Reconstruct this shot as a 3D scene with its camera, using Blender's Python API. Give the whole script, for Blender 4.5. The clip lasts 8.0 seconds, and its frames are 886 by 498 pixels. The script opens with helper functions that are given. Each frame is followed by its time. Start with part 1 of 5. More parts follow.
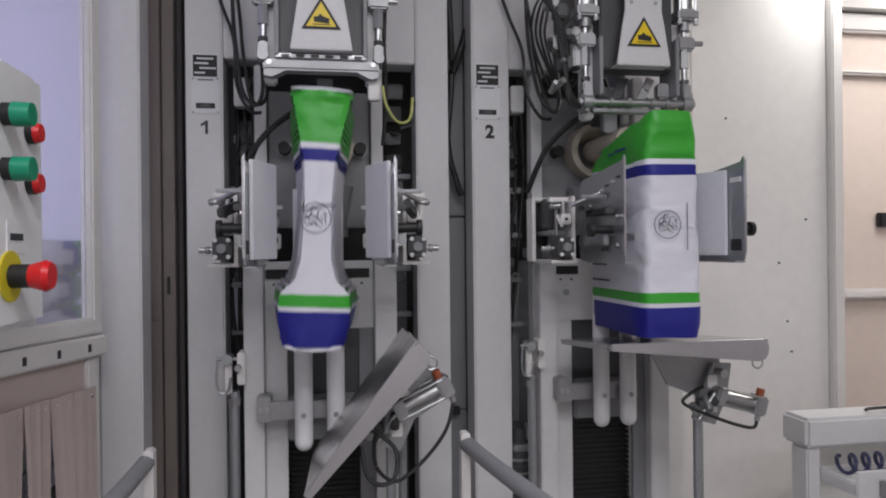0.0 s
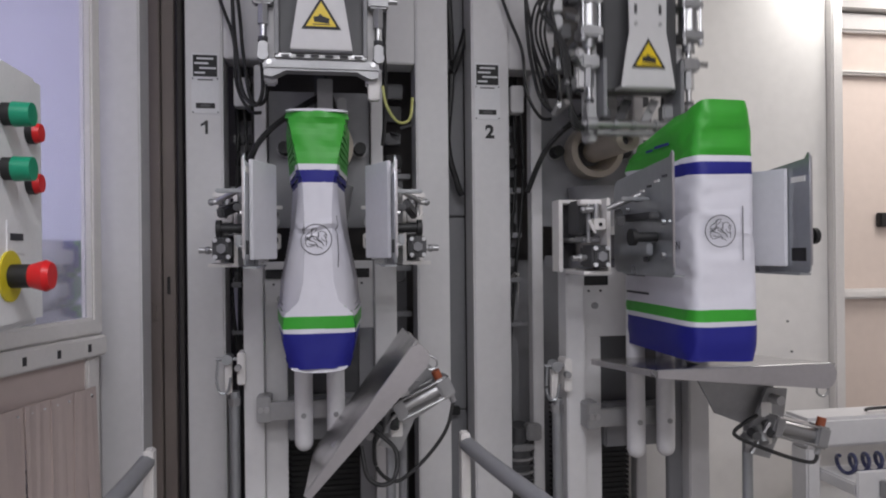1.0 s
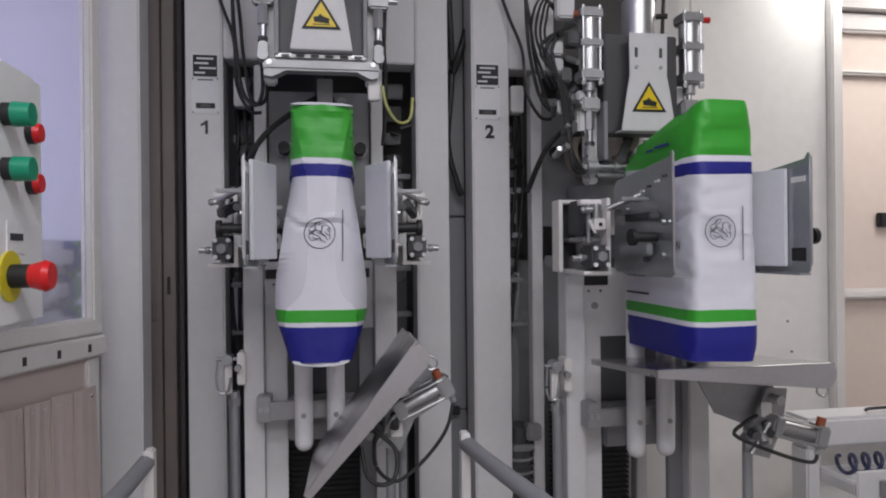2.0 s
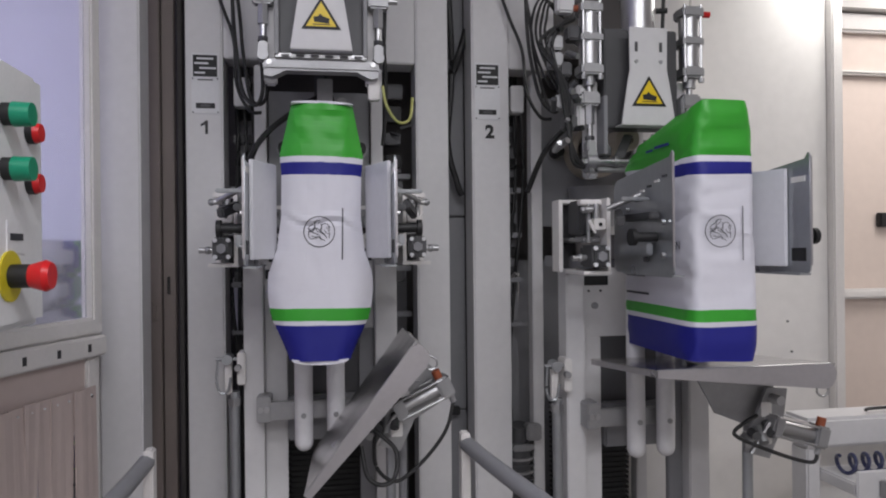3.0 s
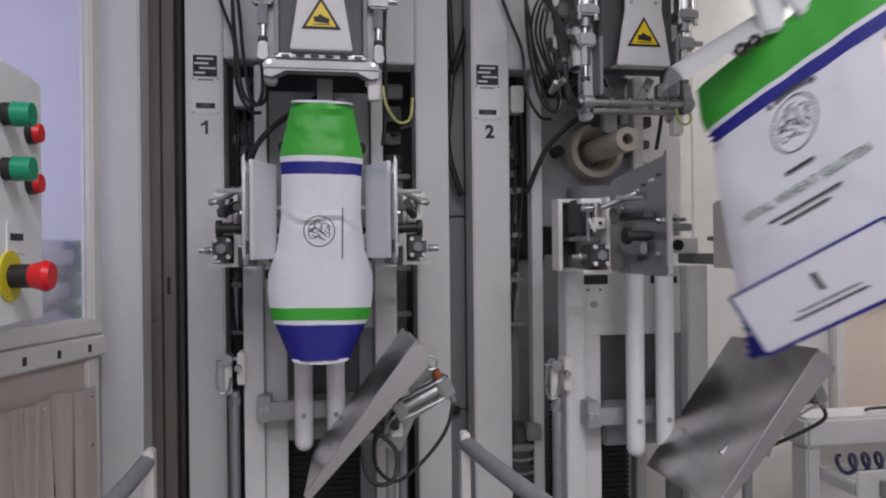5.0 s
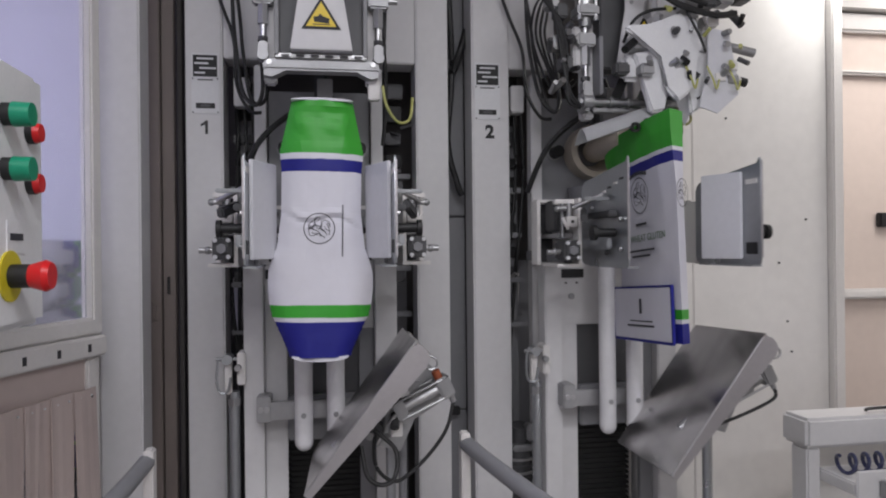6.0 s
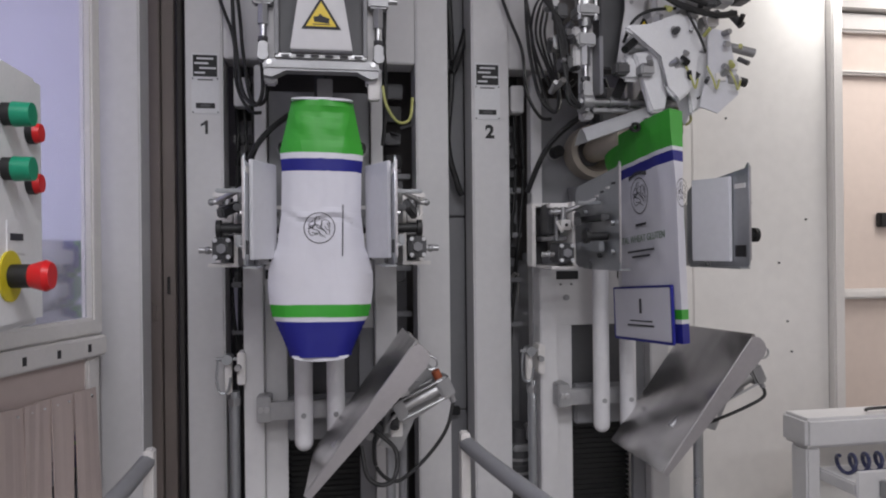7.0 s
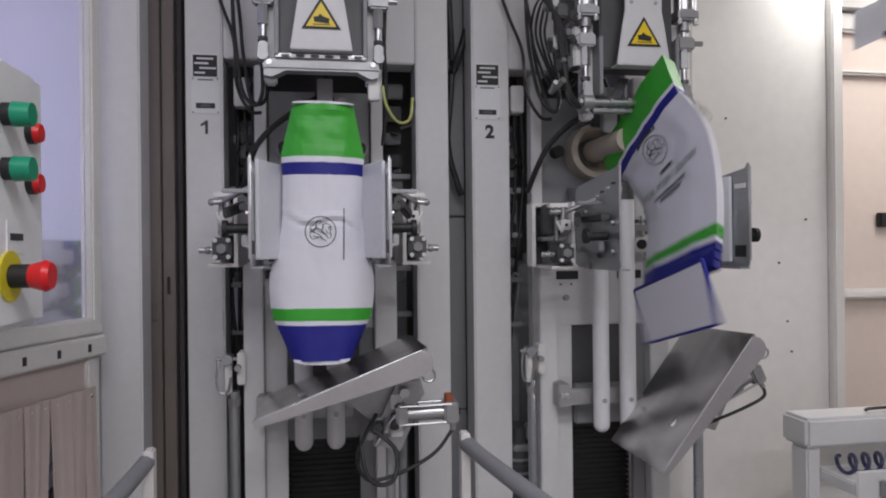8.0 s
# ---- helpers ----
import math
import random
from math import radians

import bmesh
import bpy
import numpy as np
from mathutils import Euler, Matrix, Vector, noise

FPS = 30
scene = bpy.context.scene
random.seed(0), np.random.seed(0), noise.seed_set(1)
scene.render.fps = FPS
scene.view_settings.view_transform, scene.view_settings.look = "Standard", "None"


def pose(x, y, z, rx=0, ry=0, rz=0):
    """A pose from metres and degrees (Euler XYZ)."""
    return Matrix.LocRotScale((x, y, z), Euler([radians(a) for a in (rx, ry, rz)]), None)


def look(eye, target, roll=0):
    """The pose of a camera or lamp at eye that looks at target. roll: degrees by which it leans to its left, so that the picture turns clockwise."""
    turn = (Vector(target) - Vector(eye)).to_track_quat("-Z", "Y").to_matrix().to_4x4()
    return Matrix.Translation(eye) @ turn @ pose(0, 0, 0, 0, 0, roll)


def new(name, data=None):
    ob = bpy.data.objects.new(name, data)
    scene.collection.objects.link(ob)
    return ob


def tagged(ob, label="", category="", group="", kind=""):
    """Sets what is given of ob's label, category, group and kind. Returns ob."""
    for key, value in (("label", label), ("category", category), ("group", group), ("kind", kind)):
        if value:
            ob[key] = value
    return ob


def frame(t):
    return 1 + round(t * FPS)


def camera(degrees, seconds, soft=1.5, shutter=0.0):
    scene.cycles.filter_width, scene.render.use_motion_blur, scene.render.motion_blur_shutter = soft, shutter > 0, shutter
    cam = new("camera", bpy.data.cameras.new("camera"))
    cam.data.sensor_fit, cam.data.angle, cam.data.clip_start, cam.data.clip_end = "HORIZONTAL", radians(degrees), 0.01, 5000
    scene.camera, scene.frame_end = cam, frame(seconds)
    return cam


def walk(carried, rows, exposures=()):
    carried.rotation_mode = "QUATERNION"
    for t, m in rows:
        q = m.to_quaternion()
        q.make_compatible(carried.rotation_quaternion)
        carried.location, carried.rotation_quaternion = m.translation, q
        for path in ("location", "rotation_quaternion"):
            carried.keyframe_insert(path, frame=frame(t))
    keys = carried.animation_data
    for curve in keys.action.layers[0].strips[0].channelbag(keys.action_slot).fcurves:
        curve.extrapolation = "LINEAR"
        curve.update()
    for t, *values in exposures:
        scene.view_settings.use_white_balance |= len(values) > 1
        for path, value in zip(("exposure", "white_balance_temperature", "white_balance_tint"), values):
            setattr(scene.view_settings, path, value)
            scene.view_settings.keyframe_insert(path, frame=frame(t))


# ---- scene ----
cam = camera(65.0, 8.0, soft=2.0, shutter=0.5)
EYE = (0.0, 0.0, 1.6)
STAND = look(EYE, (math.sin(radians(9.63)) * 5, math.cos(radians(9.63)) * 5, 1.6), -0.6)
walk(cam, [(0.0, STAND), (8.0, STAND)], [(0.0, 0.0, 6500, 10), (8.0, 0.0, 6500, 10)])

# ---- light: ceiling tubes; the neighbouring hall behind the glass is only glowing walls ----
world = bpy.data.worlds.new("world")
scene.world = world
world.use_nodes = True
world.node_tree.nodes["Background"].inputs[0].default_value = (0.80, 0.84, 1.0, 1)
world.node_tree.nodes["Background"].inputs[1].default_value = 0.08


def lamp(name, x, y, z, sx, sy, watts, colour, target=None):
    data = bpy.data.lights.new(name, "AREA")
    data.shape, data.size, data.size_y, data.energy, data.color = "RECTANGLE", sx, sy, watts, colour
    ob = new(name, data)
    ob.matrix_world = look((x, y, z), target or (x, y + 0.001, z - 1))
    return ob


lamp("ceiling_tube_light", 0.3, -0.1, 3.17, 2.4, 0.35, 34, (0.91, 0.92, 1.0))
lamp("ceiling_tube_light", 0.3, -1.6, 3.17, 2.4, 0.35, 34, (0.91, 0.92, 1.0))
# added lamp without a known source, brightens the far beige wall
lamp("ceiling_tube_light", 3.3, 2.5, 3.17, 0.3, 1.2, 19, (1.0, 0.96, 0.94))
lamp("ceiling_tube_light", 2.37, 2.69, 2.975, 0.26, 0.20, 5.6, (1.0, 0.98, 0.94))


# ---- materials ----
def material(name, colour, rough=0.5, metal=0.0, grain=0.06, size=14.0, stain=0.08, bump=0.05, coat=0.0, stretch=(1, 1, 1), transmission=0.0, glow=0.0):
    mat = bpy.data.materials.new(name)
    mat.use_nodes = True
    nodes, links = mat.node_tree.nodes, mat.node_tree.links
    bsdf = nodes["Principled BSDF"]
    coord = nodes.new("ShaderNodeTexCoord")
    mapping = nodes.new("ShaderNodeMapping")
    mapping.inputs["Scale"].default_value = stretch
    links.new(coord.outputs["Object"], mapping.inputs[0])
    fine = nodes.new("ShaderNodeTexNoise")
    fine.inputs["Scale"].default_value = size * 6
    fine.inputs["Detail"].default_value = 5
    large = nodes.new("ShaderNodeTexNoise")
    large.inputs["Scale"].default_value = size * 0.35
    large.inputs["Detail"].default_value = 3
    for n in (fine, large):
        links.new(mapping.outputs[0], n.inputs[0])
    mix = nodes.new("ShaderNodeMix")
    mix.data_type = "RGBA"
    mix.inputs["A"].default_value = (*[c * (1 - grain) for c in colour], 1)
    mix.inputs["B"].default_value = (*[min(1, c * (1 + grain)) for c in colour], 1)
    links.new(fine.outputs[0], mix.inputs["Factor"])
    ramp = nodes.new("ShaderNodeMapRange")
    ramp.inputs[1].default_value, ramp.inputs[2].default_value = 0.35, 0.7
    ramp.inputs[3].default_value, ramp.inputs[4].default_value = 0.0, stain
    links.new(large.outputs[0], ramp.inputs[0])
    dirt = nodes.new("ShaderNodeMix")
    dirt.data_type = "RGBA"
    dirt.inputs["B"].default_value = (*[c * 0.45 for c in colour], 1)
    links.new(ramp.outputs[0], dirt.inputs["Factor"])
    links.new(mix.outputs["Result"], dirt.inputs["A"])
    links.new(dirt.outputs["Result"], bsdf.inputs["Base Color"])
    bsdf.inputs["Metallic"].default_value = metal
    wear = nodes.new("ShaderNodeMapRange")
    wear.inputs[3].default_value, wear.inputs[4].default_value = max(0.03, rough - 0.1), min(1, rough + 0.12)
    links.new(large.outputs[0], wear.inputs[0])
    links.new(wear.outputs[0], bsdf.inputs["Roughness"])
    if bump:
        b = nodes.new("ShaderNodeBump")
        b.inputs["Strength"].default_value, b.inputs["Distance"].default_value = bump, 0.004
        links.new(fine.outputs[0], b.inputs["Height"])
        links.new(b.outputs[0], bsdf.inputs["Normal"])
    bsdf.inputs["Coat Weight"].default_value = coat
    bsdf.inputs["Transmission Weight"].default_value = transmission
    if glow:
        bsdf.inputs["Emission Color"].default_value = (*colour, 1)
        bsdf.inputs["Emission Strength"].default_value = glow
    return mat


WHITE = material("white_machine_paint", (0.66, 0.65, 0.66), 0.42, stain=0.10, size=6, bump=0.03)
CREAM = material("cream_wall_panel", (0.82, 0.80, 0.785), 0.5, stain=0.08, size=3, bump=0.02)
BEIGE = material("beige_wall_panel", (0.72, 0.61, 0.55), 0.55, stain=0.10, size=3, bump=0.03)
TRIM = material("off_white_trim", (0.74, 0.715, 0.70), 0.45, stain=0.06)
GREYPAINT = material("grey_machine_paint", (0.24, 0.24, 0.255), 0.45, stain=0.15, size=8)
# dark brown of door profiles, and shade painted into the machine's recesses
DARK = material("dark_brown_and_recess_shade", (0.075, 0.068, 0.066), 0.6, stain=0.3, size=5)
BROWN = material("dark_brown_profile", (0.20, 0.165, 0.15), 0.5, stain=0.25, size=5)
ZINC = material("galvanised_sheet", (0.40, 0.415, 0.435), 0.30, 0.75, grain=0.10, stain=0.18, size=10, bump=0.03)
PAD = material("light_grey_pad", (0.64, 0.64, 0.68), 0.45, 0.10, stain=0.08, size=9)
STEEL = material("brushed_stainless_steel", (0.60, 0.585, 0.585), 0.20, 1.0, grain=0.12, stain=0.38, size=6, bump=0.03, stretch=(1, 5, 1))
SATIN = material("satin_steel", (0.53, 0.51, 0.53), 0.30, 0.8, grain=0.08, stain=0.28, size=11)
CHROME = material("polished_steel", (0.50, 0.50, 0.51), 0.33, 1.0, grain=0.04, stain=0.10)
ALU = material("cast_aluminium", (0.40, 0.40, 0.41), 0.5, 0.85, grain=0.10, stain=0.25, size=12)
BLACK = material("black_rubber", (0.014, 0.014, 0.015), 0.5, stain=0.2)
BLACKPAINT = material("black_plastic", (0.010, 0.010, 0.011), 0.55, bump=0)
# dark steel parts; in bores, slots and openings it stands in for shade
SHADESTEEL = material("dark_steel_and_shade", (0.09, 0.09, 0.095), 0.5, 0.4, stain=0.4, size=9)
PIPE = material("white_plastic_pipe", (0.74, 0.73, 0.75), 0.35, stain=0.10, size=8)
BONE = material("worn_beige_spout", (0.50, 0.44, 0.37), 0.5, stain=0.35, size=12)
GREEN = material("green_button", (0.005, 0.24, 0.13), 0.3)
RED = material("red_button", (0.62, 0.012, 0.015), 0.3)
YELLOW = material("yellow_plate", (0.62, 0.52, 0.02), 0.4)
SIGNYELLOW = material("yellow_sign", (0.78, 0.56, 0.008), 0.4, stain=0.05)
ORANGE = material("orange_fitting", (0.30, 0.075, 0.03), 0.4)
LABEL = material("white_label", (0.72, 0.72, 0.74), 0.5, stain=0.12, size=20)
PAPER = material("white_bag_paper", (0.68, 0.67, 0.735), 0.55, grain=0.03, stain=0.05, size=6, bump=0.10)
GREENPRINT = material("green_bag_print", (0.036, 0.345, 0.026), 0.45, grain=0.06, stain=0.06, size=6, bump=0.10)
BLUEPRINT = material("blue_bag_print", (0.008, 0.010, 0.21), 0.55, grain=0.06, stain=0.06, size=6, bump=0.10)
INK = material("dark_bag_ink", (0.035, 0.035, 0.045), 0.6)
PALEINK = material("grey_green_bag_ink", (0.13, 0.20, 0.13), 0.6)
STRIPPVC = material("smoky_pvc_strip", (0.60, 0.50, 0.47), 0.3, stain=0.2, size=4, bump=0.02)
PINKPANEL = material("pinkish_clear_panel", (0.60, 0.50, 0.47), 0.3, stain=0.2, size=4, bump=0.02)
LAVENDER = material("glowing_hall_backdrop", (0.42, 0.41, 0.56), 0.6, stain=0.35, size=2.5, bump=0, glow=0.55)
CONCRETE = material("grey_concrete", (0.25, 0.24, 0.23), 0.7, stain=0.3, size=3)
TUBEGLOW = material("lit_lamp_cover", (1.0, 0.97, 0.93), 0.4, bump=0, glow=6.0)
WIRE = material("yellow_green_wire", (0.42, 0.42, 0.14), 0.4)
GLASS = bpy.data.materials.new("window_glass")
GLASS.use_nodes = True
GLASS.node_tree.nodes["Principled BSDF"].inputs["Base Color"].default_value = (0.86, 0.86, 0.93, 1)
GLASS.node_tree.nodes["Principled BSDF"].inputs["Transmission Weight"].default_value = 0.82
GLASS.node_tree.nodes["Principled BSDF"].inputs["Roughness"].default_value = 0.22
GLASS.node_tree.nodes["Principled BSDF"].inputs["IOR"].default_value = 1.1


# ---- mesh helpers ----
def block(bm, x0, x1, y0, y1, z0, z1, bevel=0.0, m=None):
    made = bmesh.ops.create_cube(bm, size=1)["verts"]
    for v in made:
        v.co = Vector((x0 + (v.co.x + 0.5) * (x1 - x0), y0 + (v.co.y + 0.5) * (y1 - y0), z0 + (v.co.z + 0.5) * (z1 - z0)))
    if bevel:
        edges = list({e for v in made for e in v.link_edges})
        out = bmesh.ops.bevel(bm, geom=edges, offset=min(bevel, 0.45 * min(x1 - x0, y1 - y0, z1 - z0)), segments=2, affect="EDGES")
        made = list({v for v in out["verts"]} | {v for v in made if v.is_valid})
    if m is not None:
        bmesh.ops.transform(bm, matrix=m, verts=[v for v in made if v.is_valid])
    return bm


def rod(bm, a, b, r, r2=None, n=16, caps=True):
    a, b = Vector(a), Vector(b)
    m = Matrix.Translation((a + b) / 2) @ (b - a).to_track_quat("Z", "Y").to_matrix().to_4x4()
    bmesh.ops.create_cone(bm, cap_ends=caps, segments=n, radius1=r, radius2=r if r2 is None else r2, depth=(b - a).length, matrix=m)
    return bm


def ball(bm, c, r, n=10):
    bmesh.ops.create_uvsphere(bm, u_segments=n * 2, v_segments=n, radius=r, matrix=Matrix.Translation(c))
    return bm


def ring(bm, c, axis, r_out, r_in, depth, n=28):
    """A flat ring of some depth round an axis."""
    m = Matrix.Translation(c) @ Vector(axis).to_track_quat("Z", "Y").to_matrix().to_4x4()
    rows = []
    for k in range(n):
        a = 2 * math.pi * k / n
        rows.append([bm.verts.new(m @ Vector((r * math.cos(a), r * math.sin(a), h))) for r, h in ((r_in, -depth / 2), (r_out, -depth / 2), (r_out, depth / 2), (r_in, depth / 2))])
    for k in range(n):
        a, b = rows[k], rows[(k + 1) % n]
        for i in range(4):
            bm.faces.new((a[i], b[i], b[(i + 1) % 4], a[(i + 1) % 4]))
    return bm


def prism(bm, outline, y0, y1):
    """An outline in x and z, drawn out from y0 to y1."""
    a = [bm.verts.new((x, y0, z)) for x, z in outline]
    b = [bm.verts.new((x, y1, z)) for x, z in outline]
    bm.faces.new(a)
    bm.faces.new(b[::-1])
    for i in range(len(a)):
        j = (i + 1) % len(a)
        bm.faces.new((a[j], a[i], b[i], b[j]))
    return bm


def sweep(bm, points, r, n=8, steps=8):
    """A smooth round hose through some points."""
    pts = [Vector(p) for p in points]
    line = []
    for i in range(len(pts) - 1):
        p0, p1, p2, p3 = pts[max(i - 1, 0)], pts[i], pts[i + 1], pts[min(i + 2, len(pts) - 1)]
        for k in range(steps):
            t = k / steps
            line.append(0.5 * ((2 * p1) + (p2 - p0) * t + (2 * p0 - 5 * p1 + 4 * p2 - p3) * t * t + (3 * p1 - p0 - 3 * p2 + p3) * t ** 3))
    line.append(pts[-1])
    rows = []
    for i, p in enumerate(line):
        d = (line[min(i + 1, len(line) - 1)] - line[max(i - 1, 0)]).normalized()
        q = d.to_track_quat("Z", "Y")
        rows.append([bm.verts.new(p + q @ Vector((r * math.cos(2 * math.pi * k / n), r * math.sin(2 * math.pi * k / n), 0))) for k in range(n)])
    for a, b in zip(rows, rows[1:]):
        for k in range(n):
            bm.faces.new((a[k], a[(k + 1) % n], b[(k + 1) % n], b[k]))
    bm.faces.new(rows[0][::-1])
    bm.faces.new(rows[-1])
    return bm


def mesh_of(name, bm, mat, smooth=True):
    bmesh.ops.recalc_face_normals(bm, faces=bm.faces)
    me = bpy.data.meshes.new(name)
    if smooth:
        for f in bm.faces:
            f.smooth = True
        for e in bm.edges:
            if len(e.link_faces) == 2 and e.calc_face_angle(0) > 0.7:
                e.smooth = False
    bm.to_mesh(me)
    bm.free()
    me.materials.append(mat)
    return me


def part(name, bm, mat, parent=None, label="", smooth=True):
    ob = new(name, mesh_of(name, bm, mat, smooth))
    if parent is not None:
        ob.parent = parent
    if label:
        ob["label"] = label
    return ob


def thing(name, label, category, group="", kind="", at=None):
    ob = new(name)
    ob.empty_display_size = 0.05
    if at is not None:
        ob.matrix_world = at
    return tagged(ob, label, category, group, kind)


def structure(name, bm, mat, label, category="", smooth=True):
    return tagged(part(name, bm, mat, None, "", smooth), label, category or "wall", "", "structure")


def B():
    return bmesh.new()


# ---- the room ----
structure("floor", block(B(), -3.0, 4.2, -3.0, 4.2, -0.1, 0.0), CONCRETE, "grey concrete factory floor under the bagging machines", "floor")
structure("ceiling", block(B(), -3.0, 4.2, -3.0, 4.2, 3.3, 3.4), CREAM, "plain white factory ceiling with tube lamps", "ceiling")
structure("wall_south", block(B(), -3.0, 4.2, -3.1, -3.0, 0, 3.3), CREAM, "plain cream wall of the packing room")
structure("wall_west", block(B(), -3.1, -3.0, -3.0, 4.2, 0, 3.3), CREAM, "plain cream wall of the packing room")
structure("wall_east", block(B(), 4.2, 4.3, -3.0, 4.2, 0, 3.3), CREAM, "plain cream wall of the packing room")
structure("wall_north", block(B(), -3.0, 4.2, 4.2, 4.3, 0, 3.3), CREAM, "plain cream wall of the packing room")

# cream panel wall behind the second station, ending in a corner
wall = structure("wall_1", block(B(), 1.635, 2.315, 2.9, 3.0, 0, 3.3, 0.004), CREAM, "smooth cream panel wall behind the bagging station")
structure("wall_2", block(B(), 0.5, 1.63, 2.895, 3.0, 0, 3.3, 0.004), CREAM, "smooth cream panel wall behind the bagging station")
structure("trim", block(B(), 2.317, 2.372, 2.86, 3.02, 0, 3.3, 0.006), TRIM, "narrow off-white corner strip of the panel wall", "trim")
for x, z in ((1.86, 1.94), (2.20, 1.72), (2.06, 1.52), (2.12, 1.11), (1.80, 2.18), (2.10, 1.25)):
    part("screw", rod(B(), (x, 2.893, z), (x, 2.905, z), 0.0045, n=10), SHADESTEEL, wall)
far = structure("wall_3", block(B(), 2.45, 4.2, 3.5, 3.6, 0, 3.3), BEIGE, "pale pinkish beige panelled wall in the background")
for z0, z1 in ((1.296, 1.352), (2.795, 2.90), (2.555, 2.580)):
    part("moulding", block(B(), 2.45, 4.2, 3.45, 3.5, z0, z1, 0.012), TRIM, far, "off-white horizontal moulding")
part("switch", block(B(), 3.098, 3.17, 3.46, 3.5, 1.70, 1.78, 0.006), BLACKPAINT, far, "small black wall switch")
structure("wall_4", block(B(), 2.46, 4.2, 3.40, 3.498, 2.91, 3.3), TRIM, "white upper wall strip above the panelled wall")

# ceiling lamps, all out of view; the third goes with the added far-wall lamp
for x, y, z, sx, sy in ((0.3, -0.1, 3.3, 2.4, 0.35), (0.3, -1.6, 3.3, 2.4, 0.35), (3.3, 2.5, 3.3, 0.3, 1.2), (2.37, 2.69, 3.10, 0.26, 0.20)):
    fitting = thing("ceiling_light", "long white ceiling tube lamp out of view, switched on" if z > 3.2 else "short white lamp hanging close to the panel wall, switched on", "ceiling lamp", "ceiling lamps", at=pose(x, y, z))
    part("housing", block(B(), -sx / 2, sx / 2, -sy / 2, sy / 2, -0.09, 0, 0.008), TRIM, fitting)
    part("diffuser", block(B(), -sx / 2 + 0.03, sx / 2 - 0.03, -sy / 2 + 0.03, sy / 2 - 0.03, -0.10, -0.088), TUBEGLOW, fitting, "glowing lamp cover")
    if z < 3.2:
        part("stem", rod(B(), (0, 0, 0), (0, 0, 3.3 - z), 0.012, n=12), TRIM, fitting)

# ---- frame of the two bagging stations ----
YC = 2.44
STEP = 0.985


def column(x0, x1, label, z1=3.3):
    c = thing("column", label, "machine column", "machine columns")
    part("body", block(B(), x0, x1, YC, YC + 0.14, 0, z1, 0.006), WHITE, c)
    return c


col_1 = column(-0.456, -0.335, "white painted steel column with the number 1")
col_2 = column(0.525, 0.662, "white painted steel column with the number 2")
col_3 = column(0.322, 0.438, "plain white painted steel column between the stations")


def numeral_one(x, z, parent):
    bm = prism(B(), [(0.004, -0.023), (0.013, -0.023), (0.013, 0.023), (0.006, 0.023), (-0.001, 0.016), (-0.010, 0.011), (-0.010, 0.003), (0.004, 0.009)], -0.0006, 0.0006)
    ob = part("number", bm, BLACKPAINT, parent, "black station number 1", False)
    ob.location = (x, YC - 0.0015, z)


def number(text, x, z, parent):
    cu = bpy.data.curves.new("number", "FONT")
    cu.body, cu.size, cu.extrude, cu.offset, cu.align_x, cu.align_y = text, 0.064, 0.0006, 0.0028, "CENTER", "CENTER"
    tmp = new("tmp_text", cu)
    me = bpy.data.meshes.new_from_object(tmp)
    bpy.data.objects.remove(tmp)
    me.materials.clear()
    me.materials.append(BLACKPAINT)
    ob = new("number", me)
    ob.parent = parent
    ob.matrix_local = pose(x, YC - 0.0015, z, 90, 0, 0)
    ob["label"] = "black station number " + text
    return ob


def rating_plate(x0, x1, z0, parent):
    p = part("rating_plate", block(B(), x0, x1, YC - 0.003, YC, z0, z0 + 0.205, 0.001), LABEL, parent, "white rating plate with black print")
    part("print_block", block(B(), x0 + 0.006, x1 - 0.006, YC - 0.005, YC - 0.003, z0 + 0.125, z0 + 0.197), BLACKPAINT, p)
    for i, (a, b) in enumerate(((0.2, 0.8), (0.12, 0.62), (0.3, 0.9), (0.12, 0.5))):
        zz = z0 + 0.182 - i * 0.016
        w = x1 - x0
        part("print_bar", block(B(), x0 + a * w, x0 + b * w, YC - 0.0065, YC - 0.005, zz, zz + 0.006), LABEL, p)
    part("print_bar", block(B(), x0 + 0.014, x1 - 0.014, YC - 0.0045, YC - 0.003, z0 + 0.018, z0 + 0.036, 0.001), BLACKPAINT, p)
    part("print_bar", block(B(), x0 + 0.03, x1 - 0.03, YC - 0.006, YC - 0.0045, z0 + 0.023, z0 + 0.031), SHADESTEEL, p)
    part("print_bar", block(B(), x0 + 0.02, x1 - 0.02, YC - 0.0045, YC - 0.003, z0 + 0.112, z0 + 0.116), SHADESTEEL, p)
    for cx in (x0 + 0.005, x1 - 0.005):
        for cz in (z0 + 0.005, z0 + 0.118):
            part("rivet", rod(B(), (cx, YC - 0.005, cz), (cx, YC - 0.003, cz), 0.0025, n=8), SHADESTEEL, p)


numeral_one(-0.397, 2.018, col_1)
number("2", 0.589, 2.018, col_2)
rating_plate(-0.436, -0.346, 2.063, col_1)
rating_plate(0.535, 0.628, 2.063, col_2)
# upper covers above the openings
for x0, x1 in ((-0.333, -0.19), (0.20, 0.32)):
    tagged(part("cover_panel", block(B(), x0, x1, YC + 0.004, YC + 0.12, 2.255, 3.3, 0.004), WHITE), "white painted sheet cover above the machine opening", "machine cover", "cover panels")
tagged(part("cover_panel", block(B(), 0.664, 0.835, YC + 0.004, YC + 0.12, 2.25, 3.3, 0.004), WHITE), "white painted sheet cover above the machine opening", "machine cover", "cover panels")
